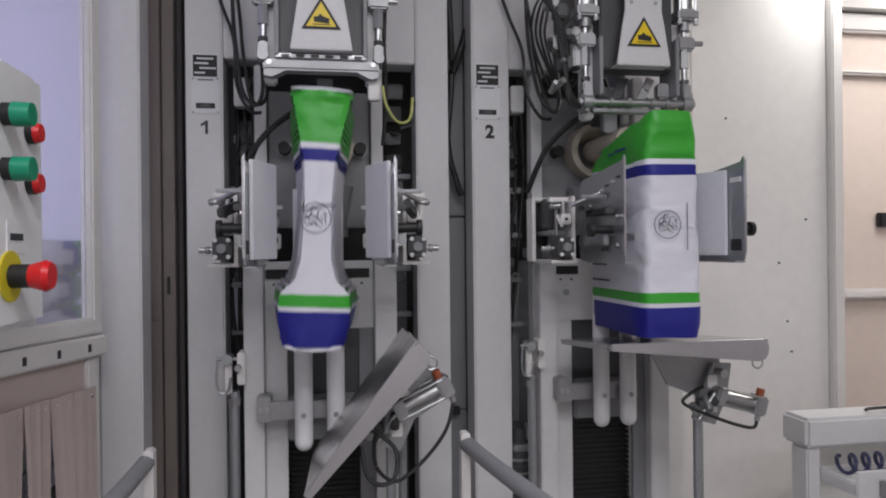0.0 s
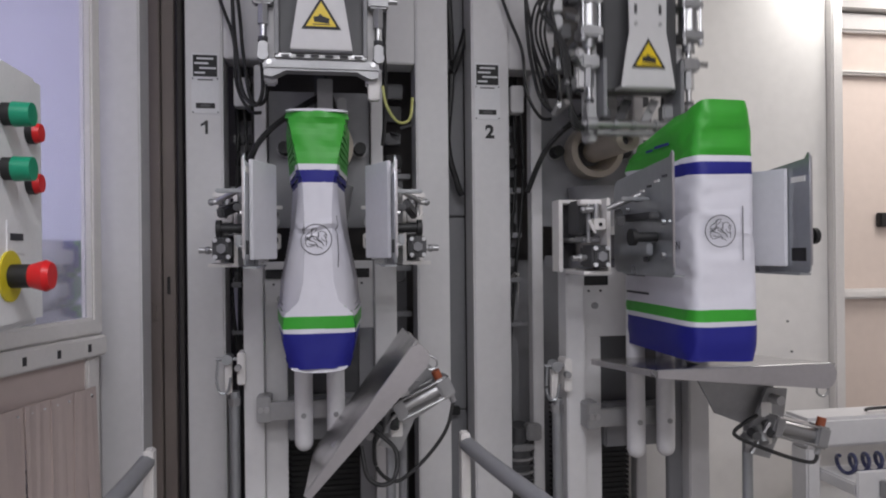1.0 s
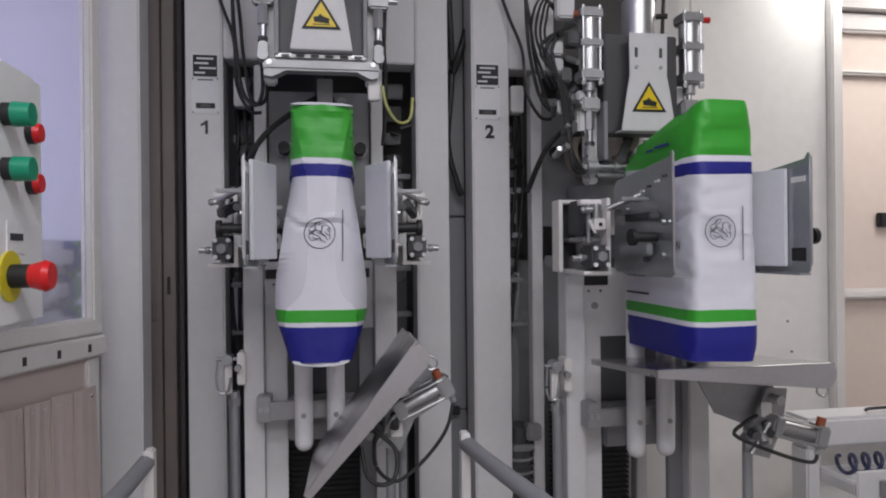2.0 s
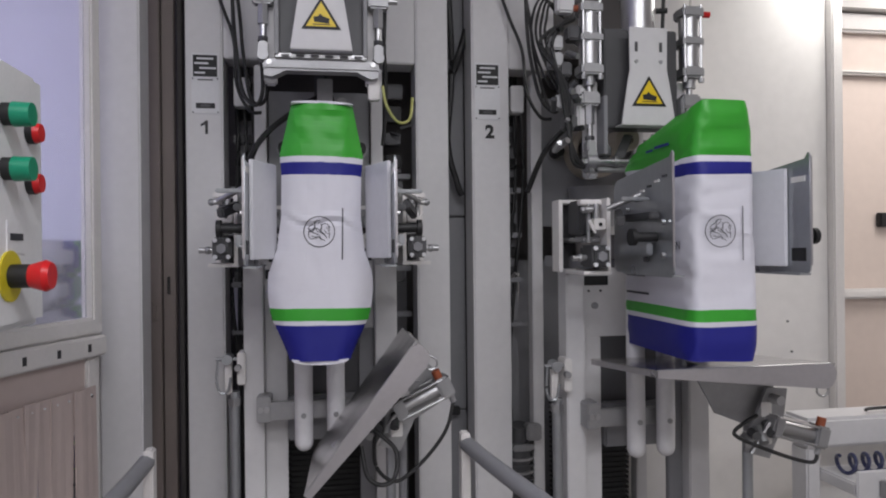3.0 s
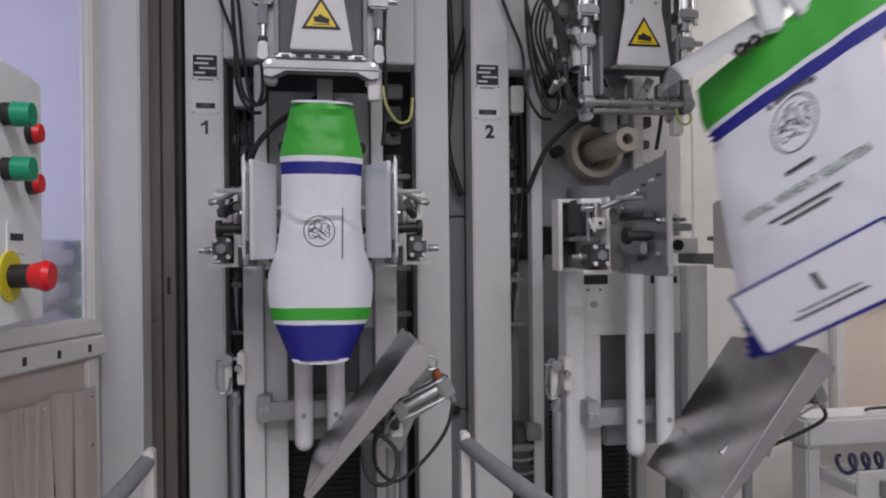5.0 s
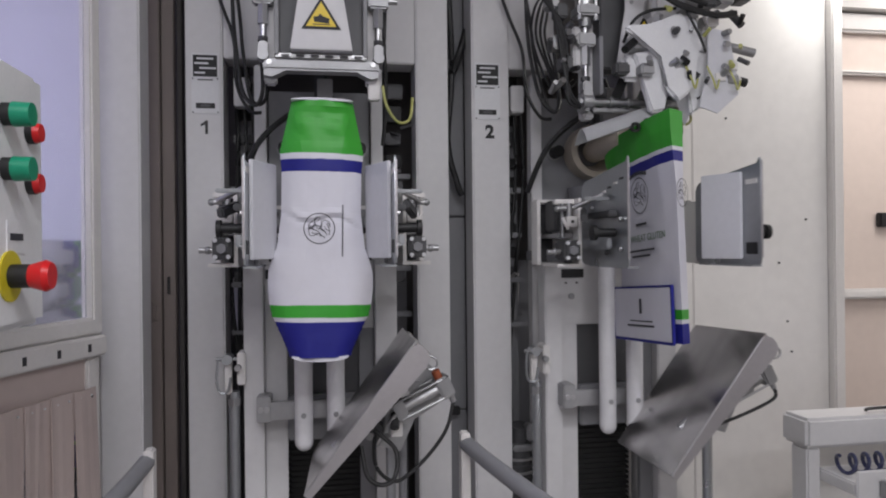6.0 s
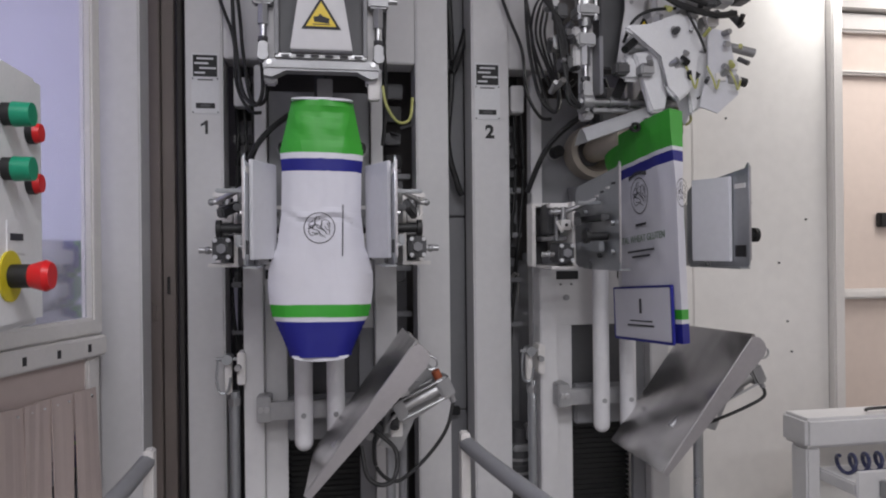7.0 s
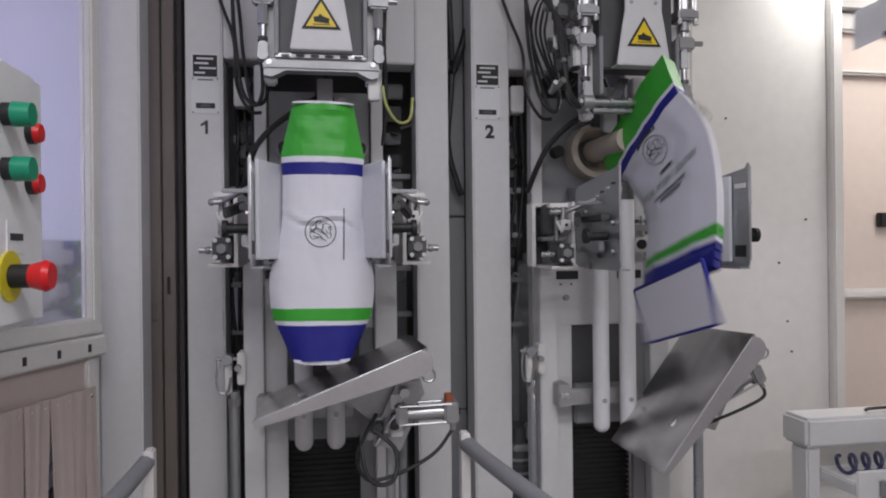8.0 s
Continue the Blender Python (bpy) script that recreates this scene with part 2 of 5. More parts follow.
tagged(part("cover_panel", block(B(), -0.19, 0.20, YC + 0.02, YC + 0.12, 2.30, 3.3, 0.004), GREYPAINT), "grey sheet cover above the machine opening", "machine cover", "cover panels")
tagged(part("cover_panel", block(B(), 1.20, 1.44, YC + 0.20, YC + 0.44, 0, 3.3, 0.004), CREAM), "cream sheet casing beside the second station", "machine cover", "cover panels")
# coloured darker than the first station's cover, for the shade behind the head
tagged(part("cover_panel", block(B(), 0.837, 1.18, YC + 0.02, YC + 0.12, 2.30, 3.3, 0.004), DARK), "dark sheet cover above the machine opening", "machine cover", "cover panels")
# dark inside of the frame: the back wall's shade is put into its colour
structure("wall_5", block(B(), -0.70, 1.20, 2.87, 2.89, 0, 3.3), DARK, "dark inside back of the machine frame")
frame_door = thing("door_frame", "dark brown vertical door frame profiles beside the post", "door frame")
for i, (x0, x1, y) in enumerate(((-0.655, -0.602, 2.52), (-0.600, -0.552, 2.50), (-0.549, -0.510, 2.52), (-0.507, -0.492, 2.57), (-0.489, -0.458, 2.62))):
    part("profile", block(B(), x0, x1, y, y + 0.05, 0, 3.3, 0.004), BROWN if i in (1, 2) else DARK, frame_door)
part("latch", block(B(), -0.536, -0.526, 2.512, 2.52, 1.455, 1.515, 0.002), BLACKPAINT, frame_door)
part("hinge", block(B(), -0.60, -0.565, 2.47, 2.50, 1.36, 1.43, 0.012), BROWN, frame_door)
gap = thing("gap_panel", "grey sheet seen in the gap between columns", "machine cover")
for z0, z1 in ((0, 0.98), (0.986, 1.72), (1.726, 3.3)):
    part("sheet", block(B(), 0.43, 0.53, 2.62, 2.64, z0, z1, 0.003), GREYPAINT, gap)
for z in (1.02, 1.35, 1.68, 1.78, 2.2):
    part("bolt", rod(B(), (0.462, 2.612, z), (0.462, 2.622, z), 0.007, n=8), SHADESTEEL, gap)
part("cable_clip", block(B(), 0.455, 0.50, 2.59, 2.62, 0.97, 1.0, 0.003), BLACKPAINT, gap)

# ---- enclosure beside the first station ----
post = thing("enclosure_post", "beige-white square post of the enclosure", "post")
part("body", block(B(), -0.690, -0.566, 2.30, 2.42, 0, 3.3, 0.005), WHITE, post)
part("seal_strip", block(B(), -0.72, -0.692, 2.29, 2.40, 0, 3.3, 0.004), TRIM, post)
XW = -0.665
# the enclosure's side stands at an angle to the machine front
SIDE = Matrix.Translation((XW + 0.015, 2.20, 0)) @ pose(0, 0, 0, 0, 0, -20) @ Matrix.Translation((-XW, -2.29, 0))
before = set(bpy.data.objects)
structure("enclosure_wall", block(B(), XW - 0.04, XW, 0.0, 1.20, 0, 1.10, 0.003), CREAM, "white lower wall of the enclosure")
win = thing("window_1", "framed window of the enclosure looking into a bluish hall", "window", kind="structure")
part("window_frame", block(B(), XW - 0.04, XW + 0.004, 2.243, 2.285, 1.385, 3.3, 0.006), TRIM, win)
part("window_frame", block(B(), XW - 0.04, XW + 0.004, 0.3, 2.285, 1.362, 1.412, 0.006), TRIM, win)
part("pane", block(B(), XW - 0.025, XW - 0.019, 0.3, 2.243, 1.412, 3.3), GLASS, win, "clear glass pane").visible_shadow = False
part("screw", rod(B(), (XW + 0.002, 1.86, 1.388), (XW + 0.010, 1.86, 1.388), 0.007, n=10), SHADESTEEL, win)
ledge = thing("ledge", "off-white ledge with small screws below the window", "ledge", kind="structure")
part("shelf", block(B(), XW - 0.04, XW + 0.018, 0.3, 2.285, 1.300, 1.360, 0.006), TRIM, ledge)
for y in (1.72, 1.84, 1.96, 2.08, 2.20):
    part("slot", block(B(), XW + 0.017, XW + 0.020, y, y + 0.012, 1.318, 1.34), SHADESTEEL, ledge)
# both backdrop walls emit, standing in for the lighting of the hall
structure("wall_6", block(B(), -1.35, -1.31, 0.2, 3.4, 0, 3.3), LAVENDER, "bluish glowing backdrop standing in for the lit hall behind the window", "backdrop")
structure("wall_8", block(B(), -1.31, -0.705, 2.70, 2.74, 0, 3.3), LAVENDER, "bluish glowing backdrop standing in for the lit hall behind the window", "backdrop")
structure("wall_7", block(B(), XW - 0.035, XW - 0.005, 0.3, 2.22, 1.10, 1.30, 0.003), PINKPANEL, "pinkish translucent lower panel of the enclosure")
part("window_frame", block(B(), XW - 0.04, XW + 0.006, 2.215, 2.250, 0.0, 1.297, 0.006), TRIM, win)
part("window_frame", block(B(), XW - 0.04, XW - 0.01, 2.252, 2.285, 0.0, 1.297, 0.004), TRIM, win)
for z in (1.05, 1.19):
    part("screw", rod(B(), (XW + 0.004, 2.222, z), (XW + 0.013, 2.222, z), 0.005, n=10), SHADESTEEL, win)
curtain = thing("strip_curtain", "smoky pinkish plastic strip curtain hanging in the enclosure", "strip curtain")
rng = random.Random(4)
curtain_strips = []
for i in range(25):
    y = 1.115 + i * 0.0448
    bm = B()
    rows = []
    lean, pinch, dx = rng.uniform(-0.010, 0.010), (0.011 if i in (14, 18, 19, 22) else rng.uniform(-0.002, 0.003)), 0.004 * (i % 2) + rng.uniform(0, 0.004)
    for k in range(9):
        u = k / 8
        z = 1.215 - 0.80 * u
        w = pinch * min(1, u * 1.8)
        row = []
        for depth, cols in ((0.0015, range(5)), (-0.0015, range(4, -1, -1))):
            for j in cols:
                row.append(bm.verts.new((XW + 0.010 + depth + 0.006 * (i % 2) + dx * u + 0.001 * math.sin(j * 1.6 + i), y + w + lean * u + (0.050 - 2 * w) * j / 4, z)))
        rows.append(row)
    for r0, r1 in zip(rows, rows[1:]):
        for j in range(10):
            k = (j + 1) % 10
            bm.faces.new((r0[j], r1[j], r1[k], r0[k]))
    bm.faces.new(rows[0])
    bm.faces.new(rows[-1][::-1])
    curtain_strips.append((part("strip", bm, STRIPPVC, curtain, smooth=False), y + 0.025))
for y in [1.14 + 0.0448 * i for i in range(25)]:
    part("rivet", ball(B(), (XW + 0.016, y, 1.195), 0.0032, 5), LABEL, curtain)

for ob in set(bpy.data.objects) - before:
    if ob.parent is None and ob.name not in ("wall_6", "wall_8"):
        ob.matrix_world = SIDE @ ob.matrix_world
# things kept behind the window: stacked bags
for z, turn in ((0.882, 2.0), (0.99, -3.0), (1.10, 1.0), (1.21, -2.0), (1.32, 0.0), (1.43, 4.0), (1.535, -3.0)):
    lying = thing("stacked_bag", "filled white, green and blue paper bag stacked behind the window", "paper bag", "stacked bags", at=pose(-1.0, 2.22, z, 0, 0, turn))
    for y0, y1, mat in ((-0.36, -0.29, BLUEPRINT), (-0.289, -0.255, GREENPRINT), (-0.254, 0.20, PAPER), (0.201, 0.235, BLUEPRINT), (0.236, 0.36, GREENPRINT)):
        part("sleeve", block(B(), -0.20, 0.20, y0, y1, 0.0, 0.105, 0.03 if mat is PAPER else 0.016), mat, lying)

tagged(part("stacking_table", block(B(), -1.22, -0.78, 1.8, 2.65, 0, 0.88, 0.01), GREYPAINT), "grey table carrying stacked bags behind the window", "table")

# control panel with buttons
panel = thing("control_panel", "white control box with push buttons on the enclosure", "control panel")
XP = -0.52
part("box", block(B(), -1.10, XP, 0.75, 1.415, 1.47, 1.925, 0.012), LABEL, panel)
for z in (1.828, 1.738):
    b = part("green_button", rod(B(), (XP - 0.002, 1.250, z + 0.002), (XP + 0.024, 1.250, z + 0.002), 0.019, n=24), BLACKPAINT, panel, "green mushroom push button on black collar")
    bm = rod(B(), (XP + 0.016, 1.250, z + 0.002), (XP + 0.045, 1.250, z + 0.002), 0.021, 0.0195, n=28)
    part("cap", bm, GREEN, b)
    r = part("red_button", rod(B(), (XP - 0.002, 1.348, z - 0.013), (XP + 0.012, 1.348, z - 0.013), 0.020, n=24), BLACKPAINT, panel, "flat red push button")
    part("cap", rod(B(), (XP + 0.012, 1.348, z - 0.013), (XP + 0.022, 1.348, z - 0.013), 0.019, 0.016, n=24), RED, r)
    part("button_label", block(B(), XP, XP + 0.002, 1.16, 1.22, z + 0.02, z + 0.045), LABEL, panel)
e = part("emergency_stop", rod(B(), (XP - 0.002, 1.265, 1.562), (XP + 0.004, 1.265, 1.562), 0.043, n=32), YELLOW, panel, "red emergency stop button on a yellow disc")
part("neck", rod(B(), (XP + 0.004, 1.265, 1.562), (XP + 0.045, 1.265, 1.562), 0.020, n=24), BLACKPAINT, e)
bm = rod(B(), (XP + 0.034, 1.265, 1.562), (XP + 0.058, 1.265, 1.562), 0.020, 0.027, n=32)
rod(bm, (XP + 0.058, 1.265, 1.562), (XP + 0.067, 1.265, 1.562), 0.027, 0.022, n=32)
part("cap", bm, RED, e)
part("tag", block(B(), XP, XP + 0.002, 1.255, 1.325, 1.60, 1.655), LABEL, panel)
part("tag_print", block(B(), XP + 0.002, XP + 0.003, 1.265, 1.315, 1.622, 1.634), INK, panel)

# handrails in front
def handrail(name, x, y, dx):
    h = thing("handrail", "grey round handrail on a white post", "handrail", "handrails")
    part("post", block(B(), x - 0.004 if dx > 0 else x - 0.018, x + 0.020 if dx > 0 else x + 0.006, y - 0.01, y + 0.03, 0, 1.115, 0.004), TRIM, h, "white square post")
    part("rail", sweep(B(), [(x + 0.012 * (1 if dx > 0 else -1), y + 0.0, 1.085), (x + dx * 0.3, y - 0.3, 1.07), (x + dx, y - 1.1, 1.05)], 0.020, 14), GREYPAINT, h, "grey painted tube")
    part("end_cap", ball(B(), (x + 0.012 * (1 if dx > 0 else -1), y, 1.085), 0.0205, 8), GREYPAINT, h)


handrail("handrail", -0.425, 1.80, -0.10)
handrail("handrail", 0.352, 1.80, 0.24)

# white guard box with a coiled hose
guard = thing("guard_box", "white painted machine guard box on legs", "machine guard")
part("top_box", block(B(), 1.636, 2.9, 2.16, 2.30, 0.893, 0.998, 0.012), WHITE, guard)
part("leg", block(B(), 1.646, 1.700, 2.175, 2.26, 0, 0.893, 0.006), WHITE, guard)
part("shelf", block(B(), 1.702, 2.9, 2.02, 2.20, 0.775, 0.818, 0.006), WHITE, guard)
part("front_lip", block(B(), 1.702, 2.9, 2.008, 2.019, 0.765, 0.860, 0.004), WHITE, guard)
part("clamp", block(B(), 1.78, 1.84, 1.95, 2.007, 0.775, 0.83, 0.004), ALU, guard)
part("back_plate", block(B(), 1.86, 2.9, 2.40, 2.42, 0.0, 0.9), CREAM, guard)
hose = B()
pts = []
for i in range(12 * 8 + 1):
    a = 2 * math.pi * i / 12
    pts.append((1.712 + 0.050 * i / 12, 2.10 + 0.028 * math.sin(a), 0.856 + 0.030 * math.cos(a)))
tagged(part("coiled_hose", sweep(hose, pts, 0.0068, 8, 2), material("dark_blue_hose", (0.03, 0.035, 0.09), 0.3)), "dark blue coiled air hose on the guard shelf", "air hose")
tagged(part("bracket", sweep(B(), [(1.90, 2.2, 1.004), (1.91, 2.2, 1.012), (1.99, 2.2, 1.014), (2.2, 2.2, 1.012)], 0.006), BLACK), "thin black cable lying on the guard box", "cable")

# small drive at the foot of the second column
drive = thing("gear_motor", "dark grey gear motor with cast housing", "motor")
part("housing", rod(B(), (0.70, 2.50, 0.0), (0.70, 2.50, 0.86), 0.05, n=20), SHADESTEEL, drive)
part("flange", block(B(), 0.665, 0.745, 2.44, 2.56, 0.86, 0.885, 0.006), ALU, drive)
for k in range(6):
    part("fin", rod(B(), (0.70, 2.50, 0.70 + k * 0.025), (0.70, 2.50, 0.708 + k * 0.025), 0.060, n=20), ALU if k % 2 else SHADESTEEL, drive)
part("cover", rod(B(), (0.70, 2.50, 0.885), (0.70, 2.48, 0.95), 0.042, 0.030, 18), SHADESTEEL, drive)
part("terminal_box", block(B(), 0.715, 0.77, 2.43, 2.48, 0.90, 0.96, 0.006), ALU, drive)


# ---- fixed part of a station: rails, spout, back plate ----
def station(x0, label):
    s = thing("filling_station", label, "bagging machine", "filling stations", at=pose(x0, 0, 0))
    part("guide_rail", block(B(), -0.235, -0.195, 2.46, 2.52, 0, 2.24, 0.004), WHITE, s)
    part("guide_rail", block(B(), 0.165, 0.205, 2.46, 2.52, 0, 2.24, 0.004), WHITE, s)
    part("guide_rail", block(B(), -0.30, -0.245, 2.62, 2.68, 0, 2.24, 0.004), GREYPAINT, s)
    part("back_plate", block(B(), -0.19, 0.16, 2.50, 2.53, 1.68, 2.16, 0.004), GREYPAINT, s, "grey steel plate carrying the spout")
    part("back_plate", block(B(), -0.335, 0.32, 2.76, 2.78, 0.0, 1.55, 0.004), GREYPAINT, s)
    f = part("spout_flange", ring(B(), (0, 2.45, 1.955), (0, 1, 0), 0.100, 0.078, 0.09), BONE, s, "worn beige spout flange")
    part("funnel", rod(B(), (0, 2.40, 1.955), (0, 2.49, 1.955), 0.078, 0.05, 28, False), BONE, f)
    t = part("spout", ring(B(), (0, 2.30, 1.955), (0, 1, 0), 0.040, 0.019, 0.30), BONE, s, "beige filling spout tube")
    # solid dark plug in place of the shade inside the tube
    part("bore", rod(B(), (0, 2.19, 1.955), (0, 2.44, 1.955), 0.019, n=20), SHADESTEEL, t)
    for x in (-0.135, 0.125):
        k = part("knob", rod(B(), (x, 2.44, 1.955), (x, 2.50, 1.955), 0.021, 0.023, n=20), BLACKPAINT, s, "black clamping knob")
        part("washer", rod(B(), (x, 2.492, 1.955), (x, 2.502, 1.955), 0.028, n=20), ALU, k)
    part("holder", block(B(), 0.045, 0.075, 2.30, 2.45, 2.03, 2.10, 0.005), ALU, s)
    part("holder", block(B(), -0.03, 0.02, 2.36, 2.45, 2.04, 2.20, 0.005), SHADESTEEL, s)
    part("stop_bar", block(B(), -0.02, 0.03, 2.30, 2.34, 2.00, 2.16, 0.003), ALU, s)
    part("bellows_base", block(B(), -0.14, 0.14, 2.46, 2.60, 0, 0.55, 0.006), SHADESTEEL, s)
    bel = part("bellows", block(B(), -0.125, 0.125, 2.47, 2.60, 0.55, 1.02, 0.003), BLACK, s, "black ribbed rubber bellows")
    for i in range(24):
        part("rib", block(B(), -0.135, 0.135, 2.462, 2.60, 0.56 + i * 0.019, 0.568 + i * 0.019, 0.003), BLACK, bel)
    rng = random.Random(int(x0 * 10) + 3)
    for i in range(9):
        z = 1.48 + i * 0.085
        part("valve_block", block(B(), -0.33 + rng.uniform(0, 0.02), -0.255, 2.60, 2.66, z, z + rng.uniform(0.03, 0.06), 0.004), BLACKPAINT if i % 3 else SHADESTEEL, s)
        part("valve_block", block(B(), 0.225, 0.30 - rng.uniform(0, 0.02), 2.58, 2.64, z, z + rng.uniform(0.03, 0.06), 0.004), BLACKPAINT if i % 2 else SHADESTEEL, s)
    for k in range(10):
        x = (-0.325, 0.235)[k % 2] + rng.uniform(0, 0.05)
        z = rng.uniform(1.45, 2.15)
        part("fitting", rod(B(), (x, 2.57, z), (x + rng.uniform(0.01, 0.04), 2.55, z + rng.uniform(-0.03, 0.03)), rng.uniform(0.005, 0.010), n=10), (CHROME, ALU, SHADESTEEL)[k % 3], s)
    for k in range(4):
        z = 1.30 + 0.17 * k
        part("cross_bar", block(B(), -0.33, -0.245, 2.56, 2.59, z, z + 0.02, 0.003), GREYPAINT, s)
        part("cross_bar", block(B(), 0.21, 0.315, 2.56, 2.59, z + 0.05, z + 0.07, 0.003), GREYPAINT, s)
    part("junction_box", block(B(), -0.305, -0.255, 2.48, 2.54, 2.10, 2.20, 0.004), WHITE, s, "small white junction box")
    part("filter_bowl", rod(B(), (-0.28, 2.70, 1.25), (-0.28, 2.70, 1.50), 0.05, 0.06, 20), TRIM, s, "cream filter bowl")
    part("chute", rod(B(), (0.0, 2.44, 1.66), (0.0, 2.44, 1.82), 0.07, 0.10, 28), GREYPAINT, s, "grey rounded chute below the spout")
    part("chute_collar", ring(B(), (0.0, 2.44, 1.66), (0, 0, 1), 0.080, 0.06, 0.03), ALU, s)
    for k in range(3):
        part("cable", sweep(B(), [(-0.31 + 0.02 * k, 2.56, 2.3), (-0.30 + 0.03 * k, 2.55, 1.9), (-0.33 + 0.03 * k, 2.57, 1.5), (-0.30, 2.56, 1.1), (-0.31 + 0.02 * k, 2.55, 0.6)], 0.007), BLACK, s)
    return s


stations = [station(0.0, "first filling station with rails, spout and bellows"), station(STEP, "second filling station with rails, spout and bellows")]


# ---- carriage: panel, guide pipes, jaws, tray ----
def jaw(side, carriage, tall):
    """A bag-clamping plate; its space has the front outer corner at the origin."""
    s = side

    def wall_piece(bm, y0, y1, z0, z1, a0, a1, b0, b1):
        """Between two depths; inner and outer offsets at the front (a) and at the back (b)."""
        vs = []
        for y, o in ((y0, (a0, a1)), (y1, (b0, b1))):
            for off in o:
                for z in (z0, z1):
                    vs.append(bm.verts.new((-s * off, y, z)))
        for q in ((0, 1, 3, 2), (4, 6, 7, 5), (0, 4, 5, 1), (2, 3, 7, 6), (0, 2, 6, 4), (1, 5, 7, 3)):
            bm.faces.new([vs[i] for i in q])
        return bm
    bm = B()
    outline = [(0.022, -0.128), (0.024, -0.142), (0.034, -0.148), (0.335, -0.148), (0.352, -0.142), (0.36, -0.125), (0.36, 0.080), (0.352, 0.096), (0.335, 0.106), (0.040, tall - 0.014), (0.028, tall), (0.022, tall - 0.008)]
    lay = [[bm.verts.new((-s * o, y, z)) for y, z in outline] for o in (0.0, 0.004)]
    bm.faces.new(lay[0])
    bm.faces.new(lay[1][::-1])
    for i in range(len(outline)):
        k = (i + 1) % len(outline)
        bm.faces.new((lay[0][i], lay[0][k], lay[1][k], lay[1][i]))
    j = part("jaw", bm, ZINC, carriage, "galvanised clamping jaw with a grey pad")
    bm = wall_piece(B(), 0.10, 0.225, -0.132, 0.116, 0.0055, 0.014, 0.0055, 0.064)
    bmesh.ops.bevel(bm, geom=list(bm.edges), offset=0.002, segments=2, affect="EDGES")
    part("pad", bm, PAD, j, "smooth grey pad")
    part("edge", block(B(), -0.0025, 0.0025, 0.019, 0.025, -0.128, tall - 0.010, 0.001), SATIN, j, "bright folded edge")
    part("lip", block(B(), *sorted((s * 0.002, -s * 0.030)), 0.026, 0.30, -0.152, -0.147, 0.001), ZINC, j, "folded lower lip")
    for z0, z1, mat in ((0.078, 0.092, TRIM), (-0.118, -0.085, BLACKPAINT)):
        if z0 > 0:
            part("slot", wall_piece(B(), 0.265, 0.31, 0.06, 0.072, 0.0042, 0.006, 0.0042, 0.006), mat, j)
        part("slot", wall_piece(B(), 0.036, 0.088, z0, z1, 0.0042, 0.006, 0.0042, 0.006), mat, j)
    for k in range(6):
        part("slot", wall_piece(B(), 0.05 + k * 0.04, 0.074 + k * 0.04, 0.088 - 0.009 * k, 0.094 - 0.009 * k, -0.002, 0.001, -0.002, 0.001), TRIM if k % 2 else SHADESTEEL, j)
    # outer side: link arms and buffer
    part("arm", block(B(), *sorted((s * 0.004, s * 0.080)), 0.13, 0.155, 0.036, 0.046, 0.003), ZINC, j)
    part("arm", block(B(), *sorted((s * 0.004, s * 0.030)), 0.08, 0.25, -0.012, 0.006, 0.003), SHADESTEEL, j)
    # slanting links, bolts and sensor on the outside
    part("link", block(B(), -0.05, 0.05, -0.010, 0.010, -0.013, 0.013, 0.004, pose(s * 0.055, 0.20, -0.002, 0, s * 14, 70)), SHADESTEEL, j, "dark slanting link arm")
    part("link", rod(B(), (s * 0.085, 0.21, 0.020), (s * 0.008, 0.17, 0.055), 0.007, n=10), CHROME, j)
    part("link", block(B(), *sorted((s * 0.012, s * 0.028)), 0.10, 0.30, -0.100, -0.070, 0.003), ZINC, j)
    for k, (y, z) in enumerate(((0.06, -0.02), (0.06, -0.10), (0.15, -0.11), (0.24, -0.04), (0.26, 0.02), (0.20, 0.045))):
        part("bolt", rod(B(), (s * 0.002, y, z), (s * 0.012, y, z), 0.007, n=8), (CHROME, ALU, SHADESTEEL)[k % 3], j)
    n = part("knob", rod(B(), (s * 0.004, 0.10, -0.055), (s * 0.062, 0.10, -0.055), 0.012, n=16), BLACKPAINT, j, "black rubber buffer")
    part("head", rod(B(), (s * 0.060, 0.10, -0.055), (s * 0.072, 0.10, -0.055), 0.021, n=20), BLACKPAINT, n)
    return j


